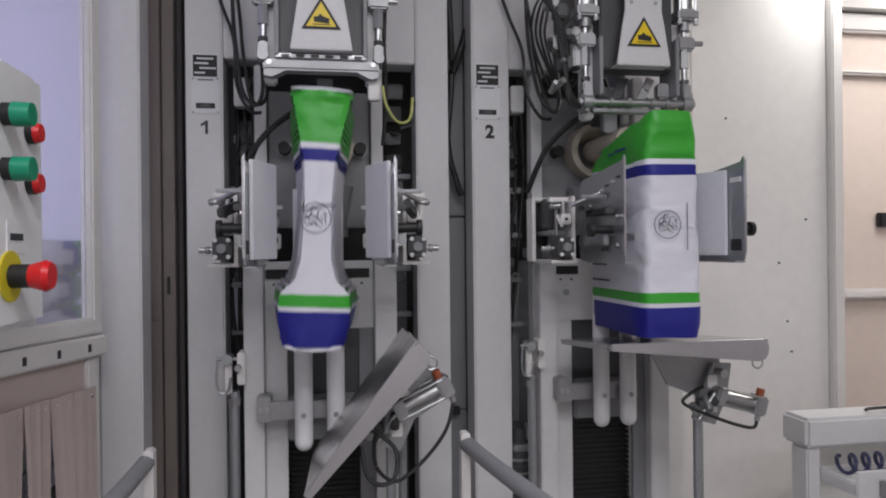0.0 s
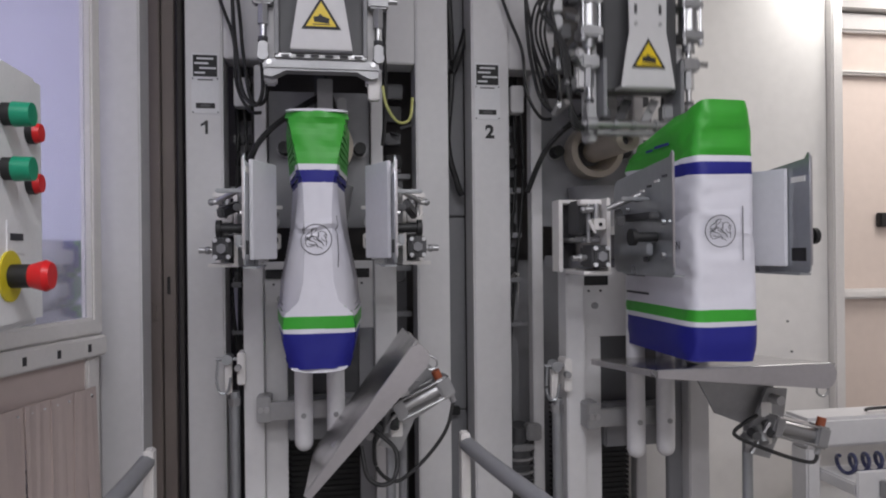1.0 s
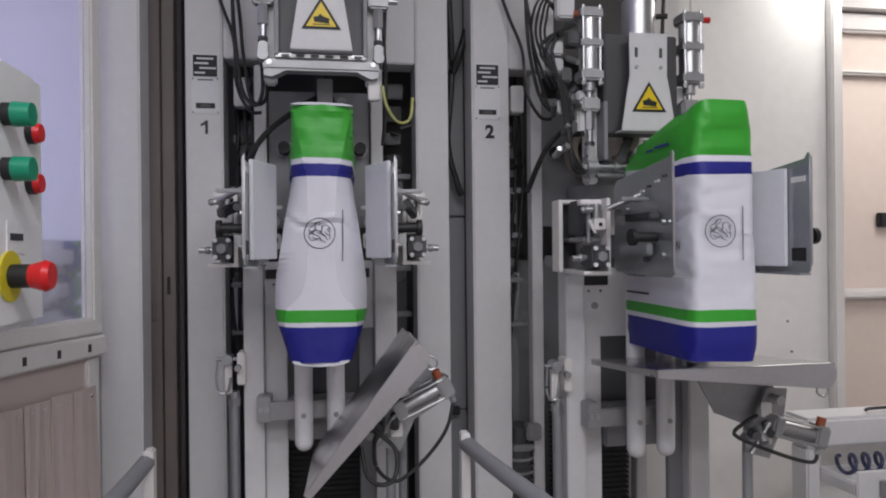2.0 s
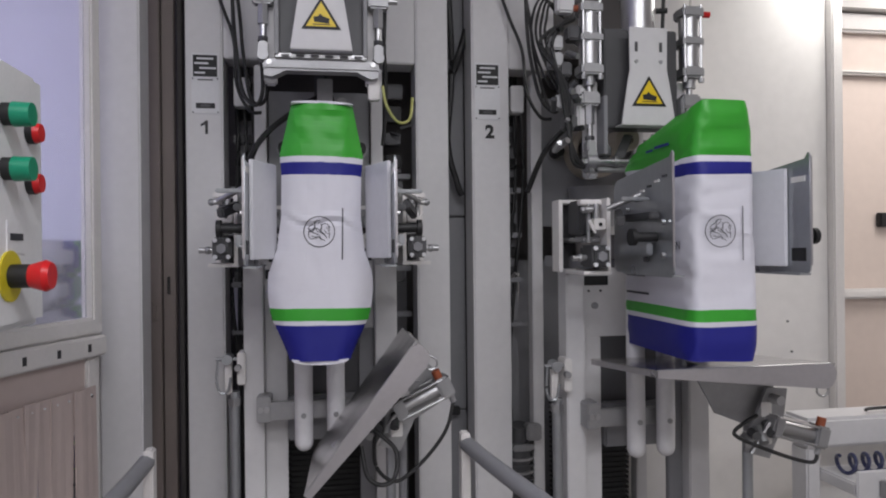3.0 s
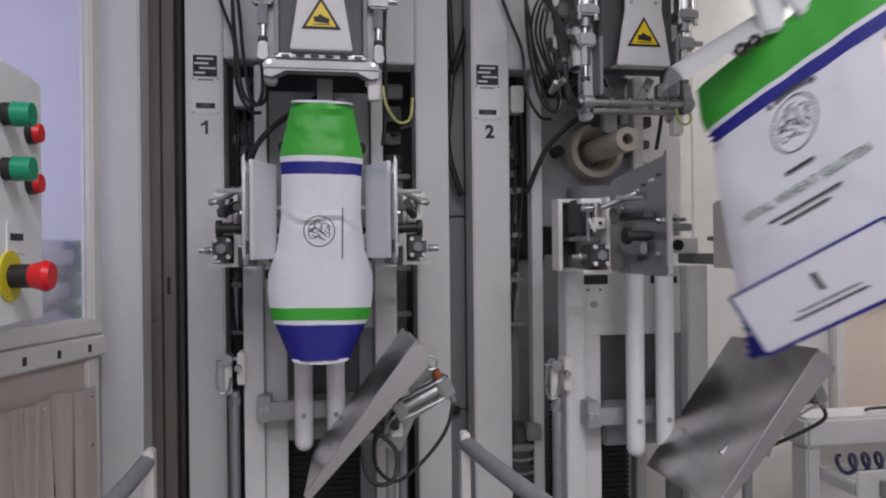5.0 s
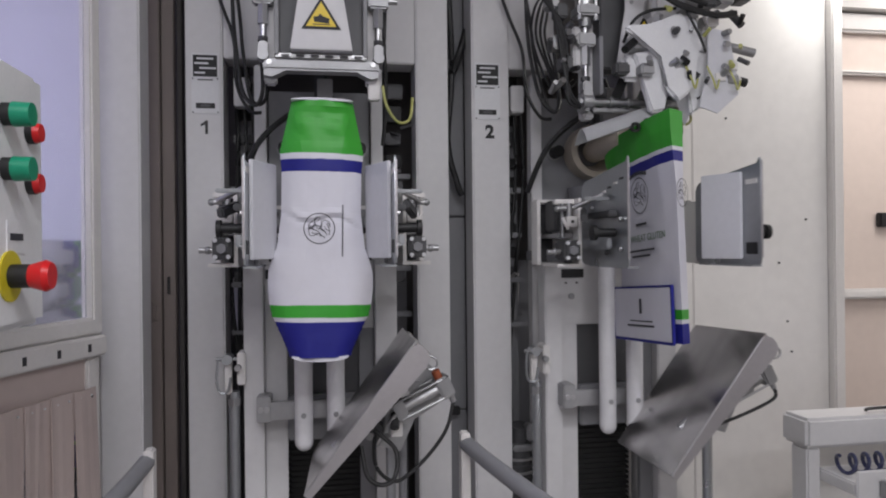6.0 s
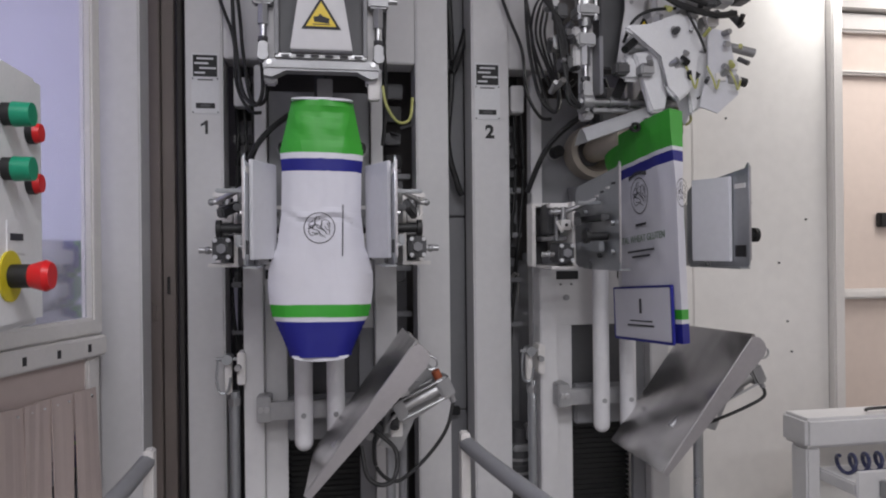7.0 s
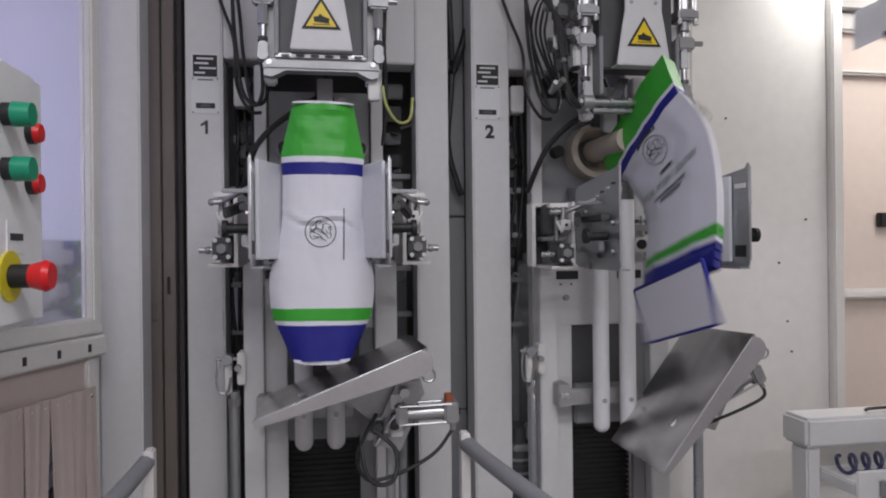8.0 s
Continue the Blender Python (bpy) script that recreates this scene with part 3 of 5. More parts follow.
def bracket(side, carriage):
    s = side
    b = part("bracket", block(B(), *sorted((s * 0.19, s * 0.27)), 1.80, 1.95, 1.552, 1.562, 0.002), TRIM, carriage, "jaw bracket with pneumatic valve")
    v = part("valve", block(B(), *sorted((s * 0.205, s * 0.255)), 1.775, 1.87, 1.572, 1.632, 0.006), SHADESTEEL, b, "dark pneumatic valve with four screws")
    for dx in (0.213, 0.247):
        for z in (1.58, 1.624):
            part("screw", rod(B(), (s * dx, 1.769, z), (s * dx, 1.778, z), 0.0058, n=10), LABEL, v)
    part("port", rod(B(), (s * 0.23, 1.765, 1.602), (s * 0.23, 1.78, 1.602), 0.014, n=6), GREYPAINT, v)
    part("fitting", rod(B(), (s * 0.255, 1.82, 1.598), (s * 0.295, 1.82, 1.598), 0.008, n=10), CHROME, v)
    part("fitting", ball(B(), (s * 0.272, 1.82, 1.598), 0.011, 6), ALU, v)
    part("side_plate", block(B(), *sorted((s * 0.192, s * 0.202)), 1.80, 2.05, 1.555, 1.76, 0.003), TRIM, b)
    part("valve", block(B(), *sorted((s * 0.21, s * 0.25)), 1.88, 1.98, 1.66, 1.76, 0.006), SHADESTEEL, b)
    part("crossbar", block(B(), *sorted((s * 0.19, s * 0.262)), 1.84, 1.87, 1.742, 1.758, 0.003), TRIM, b)
    part("crossbar", block(B(), *sorted((s * 0.20, s * 0.25)), 1.85, 2.10, 1.64, 1.655, 0.003), ALU, b)
    part("piston", rod(B(), (s * 0.222, 1.83, 1.70), (s * 0.222, 1.83, 1.745), 0.009, n=12), CHROME, b)
    part("piston", rod(B(), (s * 0.240, 1.84, 1.64), (s * 0.240, 1.84, 1.745), 0.006, n=10), ALU, b)
    part("hinge_block", block(B(), *sorted((s * 0.205, s * 0.238)), 1.80, 1.835, 1.672, 1.704, 0.003), TRIM, b, "small white hinge block")
    part("hinge_hole", rod(B(), (s * 0.222, 1.797, 1.688), (s * 0.222, 1.802, 1.688), 0.005, n=10), BLACKPAINT, b)
    part("lever", rod(B(), (s * 0.250, 1.81, 1.700), (s * 0.232, 1.81, 1.665), 0.0045, n=8), TRIM, b)
    part("fitting", rod(B(), (s * 0.235, 1.82, 1.730), (s * 0.262, 1.82, 1.728), 0.008, n=10), CHROME, b)
    part("fitting", ball(B(), (s * 0.262, 1.82, 1.728), 0.010, 6), ALU, b)
    # rear mount with its reach to the jaw
    part("mount", block(B(), *sorted((s * 0.100, s * 0.165)), 2.26, 2.275, 1.735, 1.747, 0.002), TRIM, b, "white angled mount")
    part("mount", block(B(), *sorted((s * 0.153, s * 0.165)), 2.20, 2.274, 1.66, 1.734, 0.002), TRIM, b)
    part("reach_arm", block(B(), *sorted((s * 0.105, s * 0.185)), 2.16, 2.19, 1.675, 1.700, 0.004), ALU, b)
    part("reach_arm", block(B(), *sorted((s * 0.100, s * 0.200)), 2.15, 2.18, 1.600, 1.650, 0.004), TRIM, b)
    part("buffer", rod(B(), (s * 0.125, 2.14, 1.628), (s * 0.125, 2.16, 1.628), 0.018, n=14), BLACKPAINT, b)
    for k in range(3):
        part("bolt", rod(B(), (s * (0.112 + 0.02 * k), 2.15, 1.712), (s * (0.112 + 0.02 * k), 2.17, 1.712), 0.007, n=8), (SHADESTEEL, CHROME, ALU)[k], b)
    part("channel", block(B(), *sorted((s * 0.262, s * 0.274)), 1.985, 2.05, 1.555, 1.767, 0.002), TRIM, b, "white upright channel")
    part("channel", block(B(), *sorted((s * 0.203, s * 0.261)), 1.99, 2.05, 1.756, 1.767, 0.002), TRIM, b)
    # dark backing stands in for the shade inside the channel
    part("channel_back", block(B(), *sorted((s * 0.203, s * 0.261)), 2.04, 2.05, 1.563, 1.755, 0.002), SHADESTEEL, b)
    part("support_arm", block(B(), *sorted((s * 0.195, s * 0.225)), 1.86, 2.28, 1.565, 1.60, 0.003), GREYPAINT, b)
    b.matrix_local = pose(s * 0.032, 0.24, 0.0)
    return b


def tray(carriage, fall, longer):
    """Tipping tray; the pivot is the origin of its space. fall: how much its back hangs lower."""
    t = part("tray", B(), STEEL, carriage, "polished stainless steel tipping tray")
    px, pz = 0.214, 1.302
    x0, x1, y0, y1, z = -0.185 - longer - px, 0.272 - px, 1.82, 2.24, 1.326 - pz
    def lean(bm):
        for v in bm.verts:
            v.co.z -= (v.co.y - y0) * fall
        return bm
    bm = B()
    block(bm, x0, x1, y0, y1, z, z + 0.004)
    lean(bm)
    t.data = mesh_of("tray", bm, STEEL)
    bm = B()
    prism(bm, [(x0, z + 0.002), (x0, z - 0.014), (x0 + 0.06, z - 0.020), (x1 - 0.032, z - 0.058), (x1 - 0.012, z - 0.052), (x1 - 0.002, z - 0.036), (x1 + 0.001, z - 0.018), (x1 - 0.004, z - 0.004), (x1 - 0.016, z + 0.004)], y0 - 0.004, y0)
    part("skirt", bm, SATIN, t, "tapered front skirt of the tray")
    bm = B()
    prism(bm, [(x0, z + 0.002), (x0, z - 0.004), (x1 - 0.02, z - 0.056), (x1, z - 0.03), (x1 - 0.006, z + 0.004)], y1, y1 + 0.004)
    part("skirt", lean(bm), STEEL, t)
    part("fold", rod(B(), (x0, y0 - 0.001, z + 0.0035), (x1 - 0.016, y0 - 0.001, z + 0.0035), 0.0022, n=8), CHROME, t, "bright folded edge")
    part("end_plate", lean(block(B(), x0, x0 + 0.004, y0, y1, z - 0.014, z + 0.002, 0.001)), SATIN, t)
    part("end_plate", lean(block(B(), x1 - 0.006, x1 - 0.002, y0, y1, z - 0.045, z + 0.002, 0.001)), STEEL, t)
    bm = B()
    prism(bm, [(-0.22, z - 0.012), (0.03, z - 0.03), (0.02, z - 0.14), (-0.05, z - 0.18), (-0.15, z - 0.14)], 2.02, 2.028)
    part("tray_bracket", lean(bm), ALU, t, "grey bracket plate under the tray")
    part("push_rod", rod(B(), (-0.26, 1.93, z - 0.012), (-0.10, 1.93, z - 0.055), 0.007, n=10), CHROME, t, "slim chrome push rod")
    part("rod_sleeve", rod(B(), (-0.29, 1.93, z - 0.006), (-0.235, 1.93, z - 0.02), 0.011, n=12), ALU, t)
    part("hook", sweep(B(), [(x1 - 0.035, y0 + 0.02, z - 0.05), (x1 - 0.036, y0 + 0.02, z - 0.072), (x1 - 0.02, y0 + 0.02, z - 0.082), (x1 - 0.006, y0 + 0.02, z - 0.072), (x1 - 0.008, y0 + 0.02, z - 0.05)], 0.003), CHROME, t)
    part("stiffener", block(B(), x0 + 0.08, x1 - 0.06, 1.98, 2.03, z - 0.03, z - 0.022, 0.003), ALU, t)
    return t


def tip_cylinder(carriage, hose_way):
    c = part("tip_cylinder", rod(B(), (0.05, 0, 0), (0.155, 0, 0), 0.021, n=20), CHROME, carriage, "pneumatic tipping cylinder")
    part("end_block", block(B(), 0.150, 0.190, -0.03, 0.03, -0.030, 0.030, 0.006), ALU, c)
    part("end_block", block(B(), 0.02, 0.052, -0.028, 0.028, -0.028, 0.028, 0.006), ALU, c)
    for dy in (-0.024, 0.024):
        for dz in (-0.024, 0.024):
            part("tie_rod", rod(B(), (0.03, dy, dz), (0.17, dy, dz), 0.0035, n=8), CHROME, c)
    part("orange_fitting", rod(B(), (0.165, -0.01, 0.028), (0.165, -0.01, 0.052), 0.012, n=14), ORANGE, c, "orange push-in fitting")
    part("fitting", rod(B(), (0.175, -0.01, -0.03), (0.175, -0.01, -0.048), 0.008, n=12), ALU, c)
    part("hose", sweep(B(), hose_way, 0.0052), BLACK, c, "thin black air hose")
    return c


def carriage(x0, label, fall, longer, tall, hose_way):
    c = thing("bag_carriage", label, "bag carriage", "bag carriages", at=pose(x0, 0, 0))
    p = part("panel", block(B(), -0.245, -0.185, 2.34, 2.42, 0, 1.56, 0.004), WHITE, c, "white upright side post")
    part("panel", block(B(), 0.165, 0.235, 2.34, 2.42, 0, 1.56, 0.004), WHITE, c, "white upright side post")
    part("panel", block(B(), -0.184, 0.164, 2.385, 2.41, 1.34, 1.56, 0.003), WHITE, c, "white front panel with slots")
    part("panel", block(B(), -0.184, -0.115, 2.385, 2.41, 0.5, 1.34, 0.003), WHITE, c)
    # grey instead of white: the recess's shade put into this panel's colour
    part("panel", block(B(), 0.115, 0.164, 2.385, 2.41, 0.5, 1.34, 0.003), GREYPAINT, c)
    for a, b in ((-0.18, -0.09), (0.06, 0.15)):
        # black bar laid on the panel for the shade in its slot
        part("slot", block(B(), a, b, 2.379, 2.386, 1.505, 1.535, 0.001), BLACKPAINT, c, "dark slot in the panel")
        part("screw", rod(B(), ((a + b) / 2 - 0.02, 2.38, 1.487), ((a + b) / 2 - 0.02, 2.388, 1.487), 0.004, n=8), SHADESTEEL, c)
        part("screw", rod(B(), ((a + b) / 2 + 0.02, 2.38, 1.487), ((a + b) / 2 + 0.02, 2.388, 1.487), 0.004, n=8), SHADESTEEL, c)
        part("bolt", rod(B(), ((a + b) / 2, 2.378, 1.44), ((a + b) / 2, 2.388, 1.44), 0.011, n=12), ALU, c)
    # dark plate painted for the shade in the panel's window
    part("dark_opening", block(B(), -0.114, 0.114, 2.40, 2.41, 1.12, 1.34), SHADESTEEL, c, "dark plate standing in for the shade in the panel's window")
    part("grey_plate", block(B(), -0.114, 0.114, 2.36, 2.40, 0.99, 1.13, 0.006), GREYPAINT, c)
    for x in (-0.060, 0.036):
        bm = rod(B(), (x, 2.25, 1.015), (x, 2.25, 1.78), 0.0275, n=22)
        ball(bm, (x, 2.25, 1.015), 0.0275, 8)
        g = part("guide_pipe", bm, PIPE, c, "white upright plastic pipe")
        part("bolt", rod(B(), (x, 2.219, 1.10), (x, 2.23, 1.10), 0.008, n=10), ALU, g)
    k = part("pipe_clamp", block(B(), -0.20, 0.09, 2.285, 2.31, 1.075, 1.13, 0.004), ALU, c, "grey clamp bar holding the pipes")
    part("clamp_block", block(B(), -0.203, -0.160, 2.28, 2.36, 1.070, 1.150, 0.004), ALU, k)
    for x in (-0.190, -0.172):
        part("bolt", rod(B(), (x, 2.272, 1.11), (x, 2.285, 1.11), 0.009, n=8), CHROME, k)
    # bracket plates below the tray
    tb = part("tray_bracket", prism(B(), [(0.20, 1.238), (0.261, 1.234), (0.245, 1.13), (0.205, 1.045), (0.130, 1.068), (0.150, 1.13)], 1.99, 2.0), ALU, c, "grey bracket plate with square openings under the tray")
    for z0 in (1.085, 1.160):
        part("opening", block(B(), 0.180, 0.212, 1.986, 1.991, z0, z0 + 0.040, 0.003), CREAM, tb, "square opening showing the pale wall")
    part("hinge_pin", rod(B(), (0.214, 1.95, 1.21), (0.214, 2.22, 1.21), 0.013, n=14), CHROME, tb)
    part("link_rod", rod(B(), (0.19, 1.965, 1.15), (0.135, 1.965, 1.07), 0.007, n=10), CHROME, c)
    for k in range(4):
        part("fitting", rod(B(), (0.12 + 0.022 * k, 1.95, 1.10 + 0.02 * (k % 2)), (0.125 + 0.022 * k, 1.985, 1.11 + 0.012 * k), 0.012, n=12), (ALU, SHADESTEEL)[k % 2], c)
    part("foot_rod", rod(B(), (0.185, 2.06, 0.2), (0.185, 2.06, 1.10), 0.014, n=12), ZINC, c)
    part("foot_rod", rod(B(), (0.225, 2.12, 0.2), (0.225, 2.12, 1.16), 0.012, n=12), GREYPAINT, c)
    # clevis with a slim rod at the left
    ln = part("linkage", rod(B(), (-0.275, 2.35, 0.15), (-0.275, 2.35, 1.22), 0.016, n=12), ZINC, c, "slim upright linkage rod")
    part("clevis", block(B(), -0.262, -0.238, 2.31, 2.38, 1.245, 1.345, 0.004), TRIM, ln, "white clevis plate")
    part("clevis", block(B(), -0.300, -0.280, 2.32, 2.35, 1.215, 1.335, 0.005), TRIM, ln)
    part("knuckle", rod(B(), (-0.290, 2.30, 1.325), (-0.290, 2.35, 1.325), 0.016, n=16), ZINC, ln)
    part("knuckle", rod(B(), (-0.258, 2.29, 1.300), (-0.258, 2.31, 1.300), 0.010, n=14), ALU, ln)
    part("clevis_arm", sweep(B(), [(-0.318, 2.31, 1.325), (-0.322, 2.31, 1.26), (-0.312, 2.31, 1.225), (-0.290, 2.31, 1.228), (-0.280, 2.31, 1.27)], 0.0042), ZINC, ln)
    part("pin", rod(B(), (-0.325, 2.32, 1.325), (-0.240, 2.32, 1.325), 0.006, n=12), ALU, ln)
    part("lock_nut", rod(B(), (-0.275, 2.35, 1.175), (-0.275, 2.35, 1.20), 0.020, n=6), ALU, ln)
    ln.location.z = -0.062
    bracket(-1, c)
    bracket(1, c)
    jl, jr = jaw(-1, c, tall), jaw(1, c, tall)
    return c, tray(c, fall, longer), tip_cylinder(c, hose_way), jl, jr


carriages = [carriage(0.0, "white carriage with jaws and a tilted steel tray", 0.045, 0.0, 0.120, [(0.175, -0.01, -0.045), (0.124, -0.02, -0.103), (0.044, -0.02, -0.146), (-0.038, -0.02, -0.167), (-0.072, -0.02, -0.150), (-0.085, -0.02, -0.100), (-0.060, -0.02, -0.040), (-0.03, 0.0, 0.005)]), carriage(STEP, "white sliding carriage with jaws and a steel tray", 0.085, 0.02, 0.148, [(0.175, -0.01, -0.045), (0.160, -0.02, -0.070), (0.09, -0.02, -0.072), (-0.02, -0.02, -0.060), (-0.085, -0.02, -0.045), (-0.07, -0.02, -0.015), (-0.02, 0.0, 0.015)])]


# ---- sealing head above the bag ----
def sign(parent, z):
    s = part("warning_sign", prism(B(), [(-0.056, z - 0.040), (0.056, z - 0.040), (0.0, z + 0.053)], -0.0745, -0.0730), BLACKPAINT, parent, "yellow triangular crush warning sign")
    part("field", prism(B(), [(-0.043, z - 0.0325), (0.043, z - 0.0325), (0.0, z + 0.039)], -0.0755, -0.0746), SIGNYELLOW, s)
    part("symbol", prism(B(), [(-0.020, z - 0.020), (0.022, z - 0.024), (0.024, z - 0.010), (0.006, z - 0.004), (-0.004, z + 0.004), (-0.008, z - 0.003), (-0.022, z - 0.006)], -0.0762, -0.0756), BLACKPAINT, s)
    part("symbol", block(B(), -0.024, 0.026, -0.0762, -0.0756, z - 0.028, z - 0.0255), BLACKPAINT, s)


def head(label, lift=0.0):
    """The clamp bar's middle is the origin."""
    h = thing("sealing_head", label, "sealing head", "sealing heads")
    if lift:
        # two round shafts between forged eyes, a scissor lever behind them
        b = part("clamp_bar", rod(B(), (-0.168, -0.02, -0.002), (0.168, -0.02, -0.002), 0.0125, n=18), CHROME, h, "round steel clamp shaft")
        part("shaft", rod(B(), (-0.160, 0.025, -0.020), (0.160, 0.025, -0.020), 0.011, n=16), ALU, b)
        part("strip", block(B(), -0.145, 0.145, -0.012, 0.012, -0.030, -0.016, 0.003), ALU, b)
        for x in (-0.168, 0.168):
            part("forged_eye", rod(B(), (x - 0.016, -0.02, -0.002), (x + 0.016, -0.02, -0.002), 0.024, n=20), ALU, b)
            part("forged_eye", block(B(), x - 0.013, x + 0.013, -0.03, 0.035, -0.032, 0.006, 0.006), ALU, b)
            part("nut", rod(B(), (x * 1.10, -0.02, -0.002), (x * 1.16, -0.02, -0.002), 0.013, n=6), CHROME, b)
        for x in (-0.09, -0.03, 0.05, 0.10):
            part("collar", rod(B(), (x - 0.006, -0.02, -0.002), (x + 0.006, -0.02, -0.002), 0.017, n=16), ALU, b)
        part("lever", prism(B(), [(0.005, -0.01), (0.035, -0.012), (0.085, 0.085), (0.060, 0.095)], 0.03, 0.036), ALU, b, "grey scissor lever")
        part("lever", prism(B(), [(-0.075, 0.0), (-0.045, -0.01), (0.0, 0.09), (-0.03, 0.095)], 0.04, 0.046), SHADESTEEL, b)
        part("lever_block", block(B(), 0.085, 0.125, 0.0, 0.04, 0.02, 0.07, 0.006), ALU, b)
        part("lever_block", block(B(), -0.13, -0.09, 0.0, 0.04, 0.015, 0.055, 0.006), SHADESTEEL, b)
        part("lever_bolt", rod(B(), (0.058, 0.02, 0.06), (0.058, 0.03, 0.06), 0.010, n=8), CHROME, b)
    else:
        b = part("clamp_bar", block(B(), -0.168, 0.168, -0.03, 0.03, -0.020, 0.014, 0.006), ALU, h, "light aluminium clamp bar")
        bm = prism(B(), [(-0.166, -0.019), (-0.166, -0.036), (-0.145, -0.041), (-0.12, -0.030), (-0.10, -0.019)], -0.028, 0.02)
        part("foot", bm, ALU, b)
        bm = prism(B(), [(0.166, -0.019), (0.10, -0.019), (0.12, -0.030), (0.145, -0.041), (0.166, -0.036)], -0.028, 0.02)
        part("foot", bm, ALU, b)
        part("ledge", block(B(), -0.132, 0.132, -0.04, 0.02, 0.014, 0.026, 0.003), CHROME, b, "bright steel strip")
        for k in range(6):
            part("slot", block(B(), -0.115 + k * 0.042, -0.092 + k * 0.042, -0.0415, -0.038, 0.0155, 0.0225), SHADESTEEL, b)
        for x in (-0.150, 0.150):
            part("corner_bolt", rod(B(), (x, -0.036, 0.0), (x, -0.028, 0.0), 0.008, n=8), CHROME, b)
    up = lift
    plate = prism(B(), [(-0.088, 0.034), (0.088, 0.034), (0.068, 0.16), (0.060, 0.20), (0.062, 0.33), (-0.062, 0.33), (-0.060, 0.20), (-0.068, 0.16)], -0.072, -0.066)
    f = part("front_plate", plate, WHITE, h, "white flared front plate with a warning sign")
    f.location.z = up
    part("lip", block(B(), -0.088, 0.088, -0.072, -0.02, 0.030, 0.034, 0.001), WHITE, f)
    for x in (-0.04, 0.04):
        part("slot", block(B(), x - 0.005, x + 0.005, -0.0735, -0.0715, 0.255, 0.285, 0.002), SHADESTEEL, f)
        part("screw", rod(B(), (x, -0.075, 0.225), (x, -0.071, 0.225), 0.006, n=10), ALU, f)
    sign(f, 0.128)
    # the shade behind the front plate is put into the box's dark colour
    part("rear_box", block(B(), -0.122, 0.122, -0.02, 0.06, 0.03 + up, 0.34 + up, 0.004), SHADESTEEL, h, "dark box behind the front plate")
    for x in (-0.128, 0.128):
        part("flange", block(B(), x - 0.006, x + 0.006, -0.045, 0.07, 0.02, 0.20, 0.002), GREYPAINT, h)
    m = part("motor", rod(B(), (0, 0.0, 0.335 + up), (0, 0.0, 0.45 + up), 0.052, n=28), CHROME, h, "round steel pneumatic actuator")
    part("cap", rod(B(), (0, 0, 0.45 + up), (0, 0, 0.47 + up), 0.058, n=28), ALU, m)
    part("fitting", rod(B(), (0.052, -0.02, 0.40 + up), (0.085, -0.03, 0.40 + up), 0.009, n=10), BLACKPAINT, m)
    for s in (-1, 1):
        c = part("clamp_cylinder", rod(B(), (s * 0.168, -0.01, 0.30), (s * 0.168, -0.01, 0.46), 0.031, n=24), CHROME, h, "pneumatic clamp cylinder")
        for z0, z1 in ((0.265, 0.30), (0.365, 0.395), (0.455, 0.49)):
            part("end_block", block(B(), s * 0.168 - 0.036, s * 0.168 + 0.036, -0.046, 0.026, z0, z1, 0.006), ALU, c)
        for dx in (-0.027, 0.027):
            part("tie_rod", rod(B(), (s * 0.168 + dx, -0.037, 0.255), (s * 0.168 + dx, -0.037, 0.495), 0.005, n=8), CHROME, c)
            part("nut", rod(B(), (s * 0.168 + dx, -0.037, 0.250), (s * 0.168 + dx, -0.037, 0.264), 0.009, n=6), ALU, c)
        part("piston_rod", rod(B(), (s * 0.168, -0.01, 0.02), (s * 0.168, -0.01, 0.27), 0.010, n=14), CHROME, c)
        part("gland", rod(B(), (s * 0.168, -0.01, 0.235), (s * 0.168, -0.01, 0.265), 0.020, n=18), ALU, c)
        part("coupler", rod(B(), (s * 0.168, -0.01, 0.115), (s * 0.168, -0.01, 0.18), 0.016, n=6), ALU, c)
        part("rod_eye", rod(B(), (s * 0.168, -0.035, 0.022), (s * 0.168, 0.015, 0.022), 0.016, n=18), ALU, c)
        part("clevis", block(B(), s * 0.168 - 0.014, s * 0.168 + 0.014, -0.03, 0.01, 0.03, 0.062, 0.004), ALU, c)
        part("lock_nut", rod(B(), (s * 0.168, -0.01, 0.066), (s * 0.168, -0.01, 0.078), 0.015, n=6), SHADESTEEL, c)
        part("coupling_block", block(B(), s * 0.168 - 0.030, s * 0.168 + 0.030, -0.03, 0.012, 0.172, 0.215, 0.006), ALU, c)
        part("fitting", rod(B(), (s * 0.198, -0.02, 0.195), (s * 0.225, -0.02, 0.195), 0.009, n=10), CHROME, c)
        part("fitting", rod(B(), (s * 0.204, -0.01, 0.475), (s * 0.24, -0.01, 0.475), 0.010, n=10), (ORANGE if s < 0 else RED), c, "coloured push-in fitting")
        part("side_arm", block(B(), s * 0.150 - 0.018, s * 0.150 + 0.018, 0.01, 0.06, -0.05, 0.26, 0.006), WHITE, h, "white side arm")
    part("sensor_bracket", block(B(), 0.138, 0.172, 0.0, 0.04, -0.095, -0.03, 0.004), TRIM, h)
    if lift:
        part("earth_wire", sweep(B(), [(0.13, -0.03, -0.02), (0.136, -0.03, -0.055), (0.16, -0.03, -0.068), (0.184, -0.02, -0.052), (0.19, 0.0, -0.02)], 0.0042), WIRE, h, "yellow-green earthing wire")
        rng = random.Random(21)
        for k in range(16):
            x, z = rng.uniform(-0.285, -0.215), rng.uniform(0.02, 0.44)
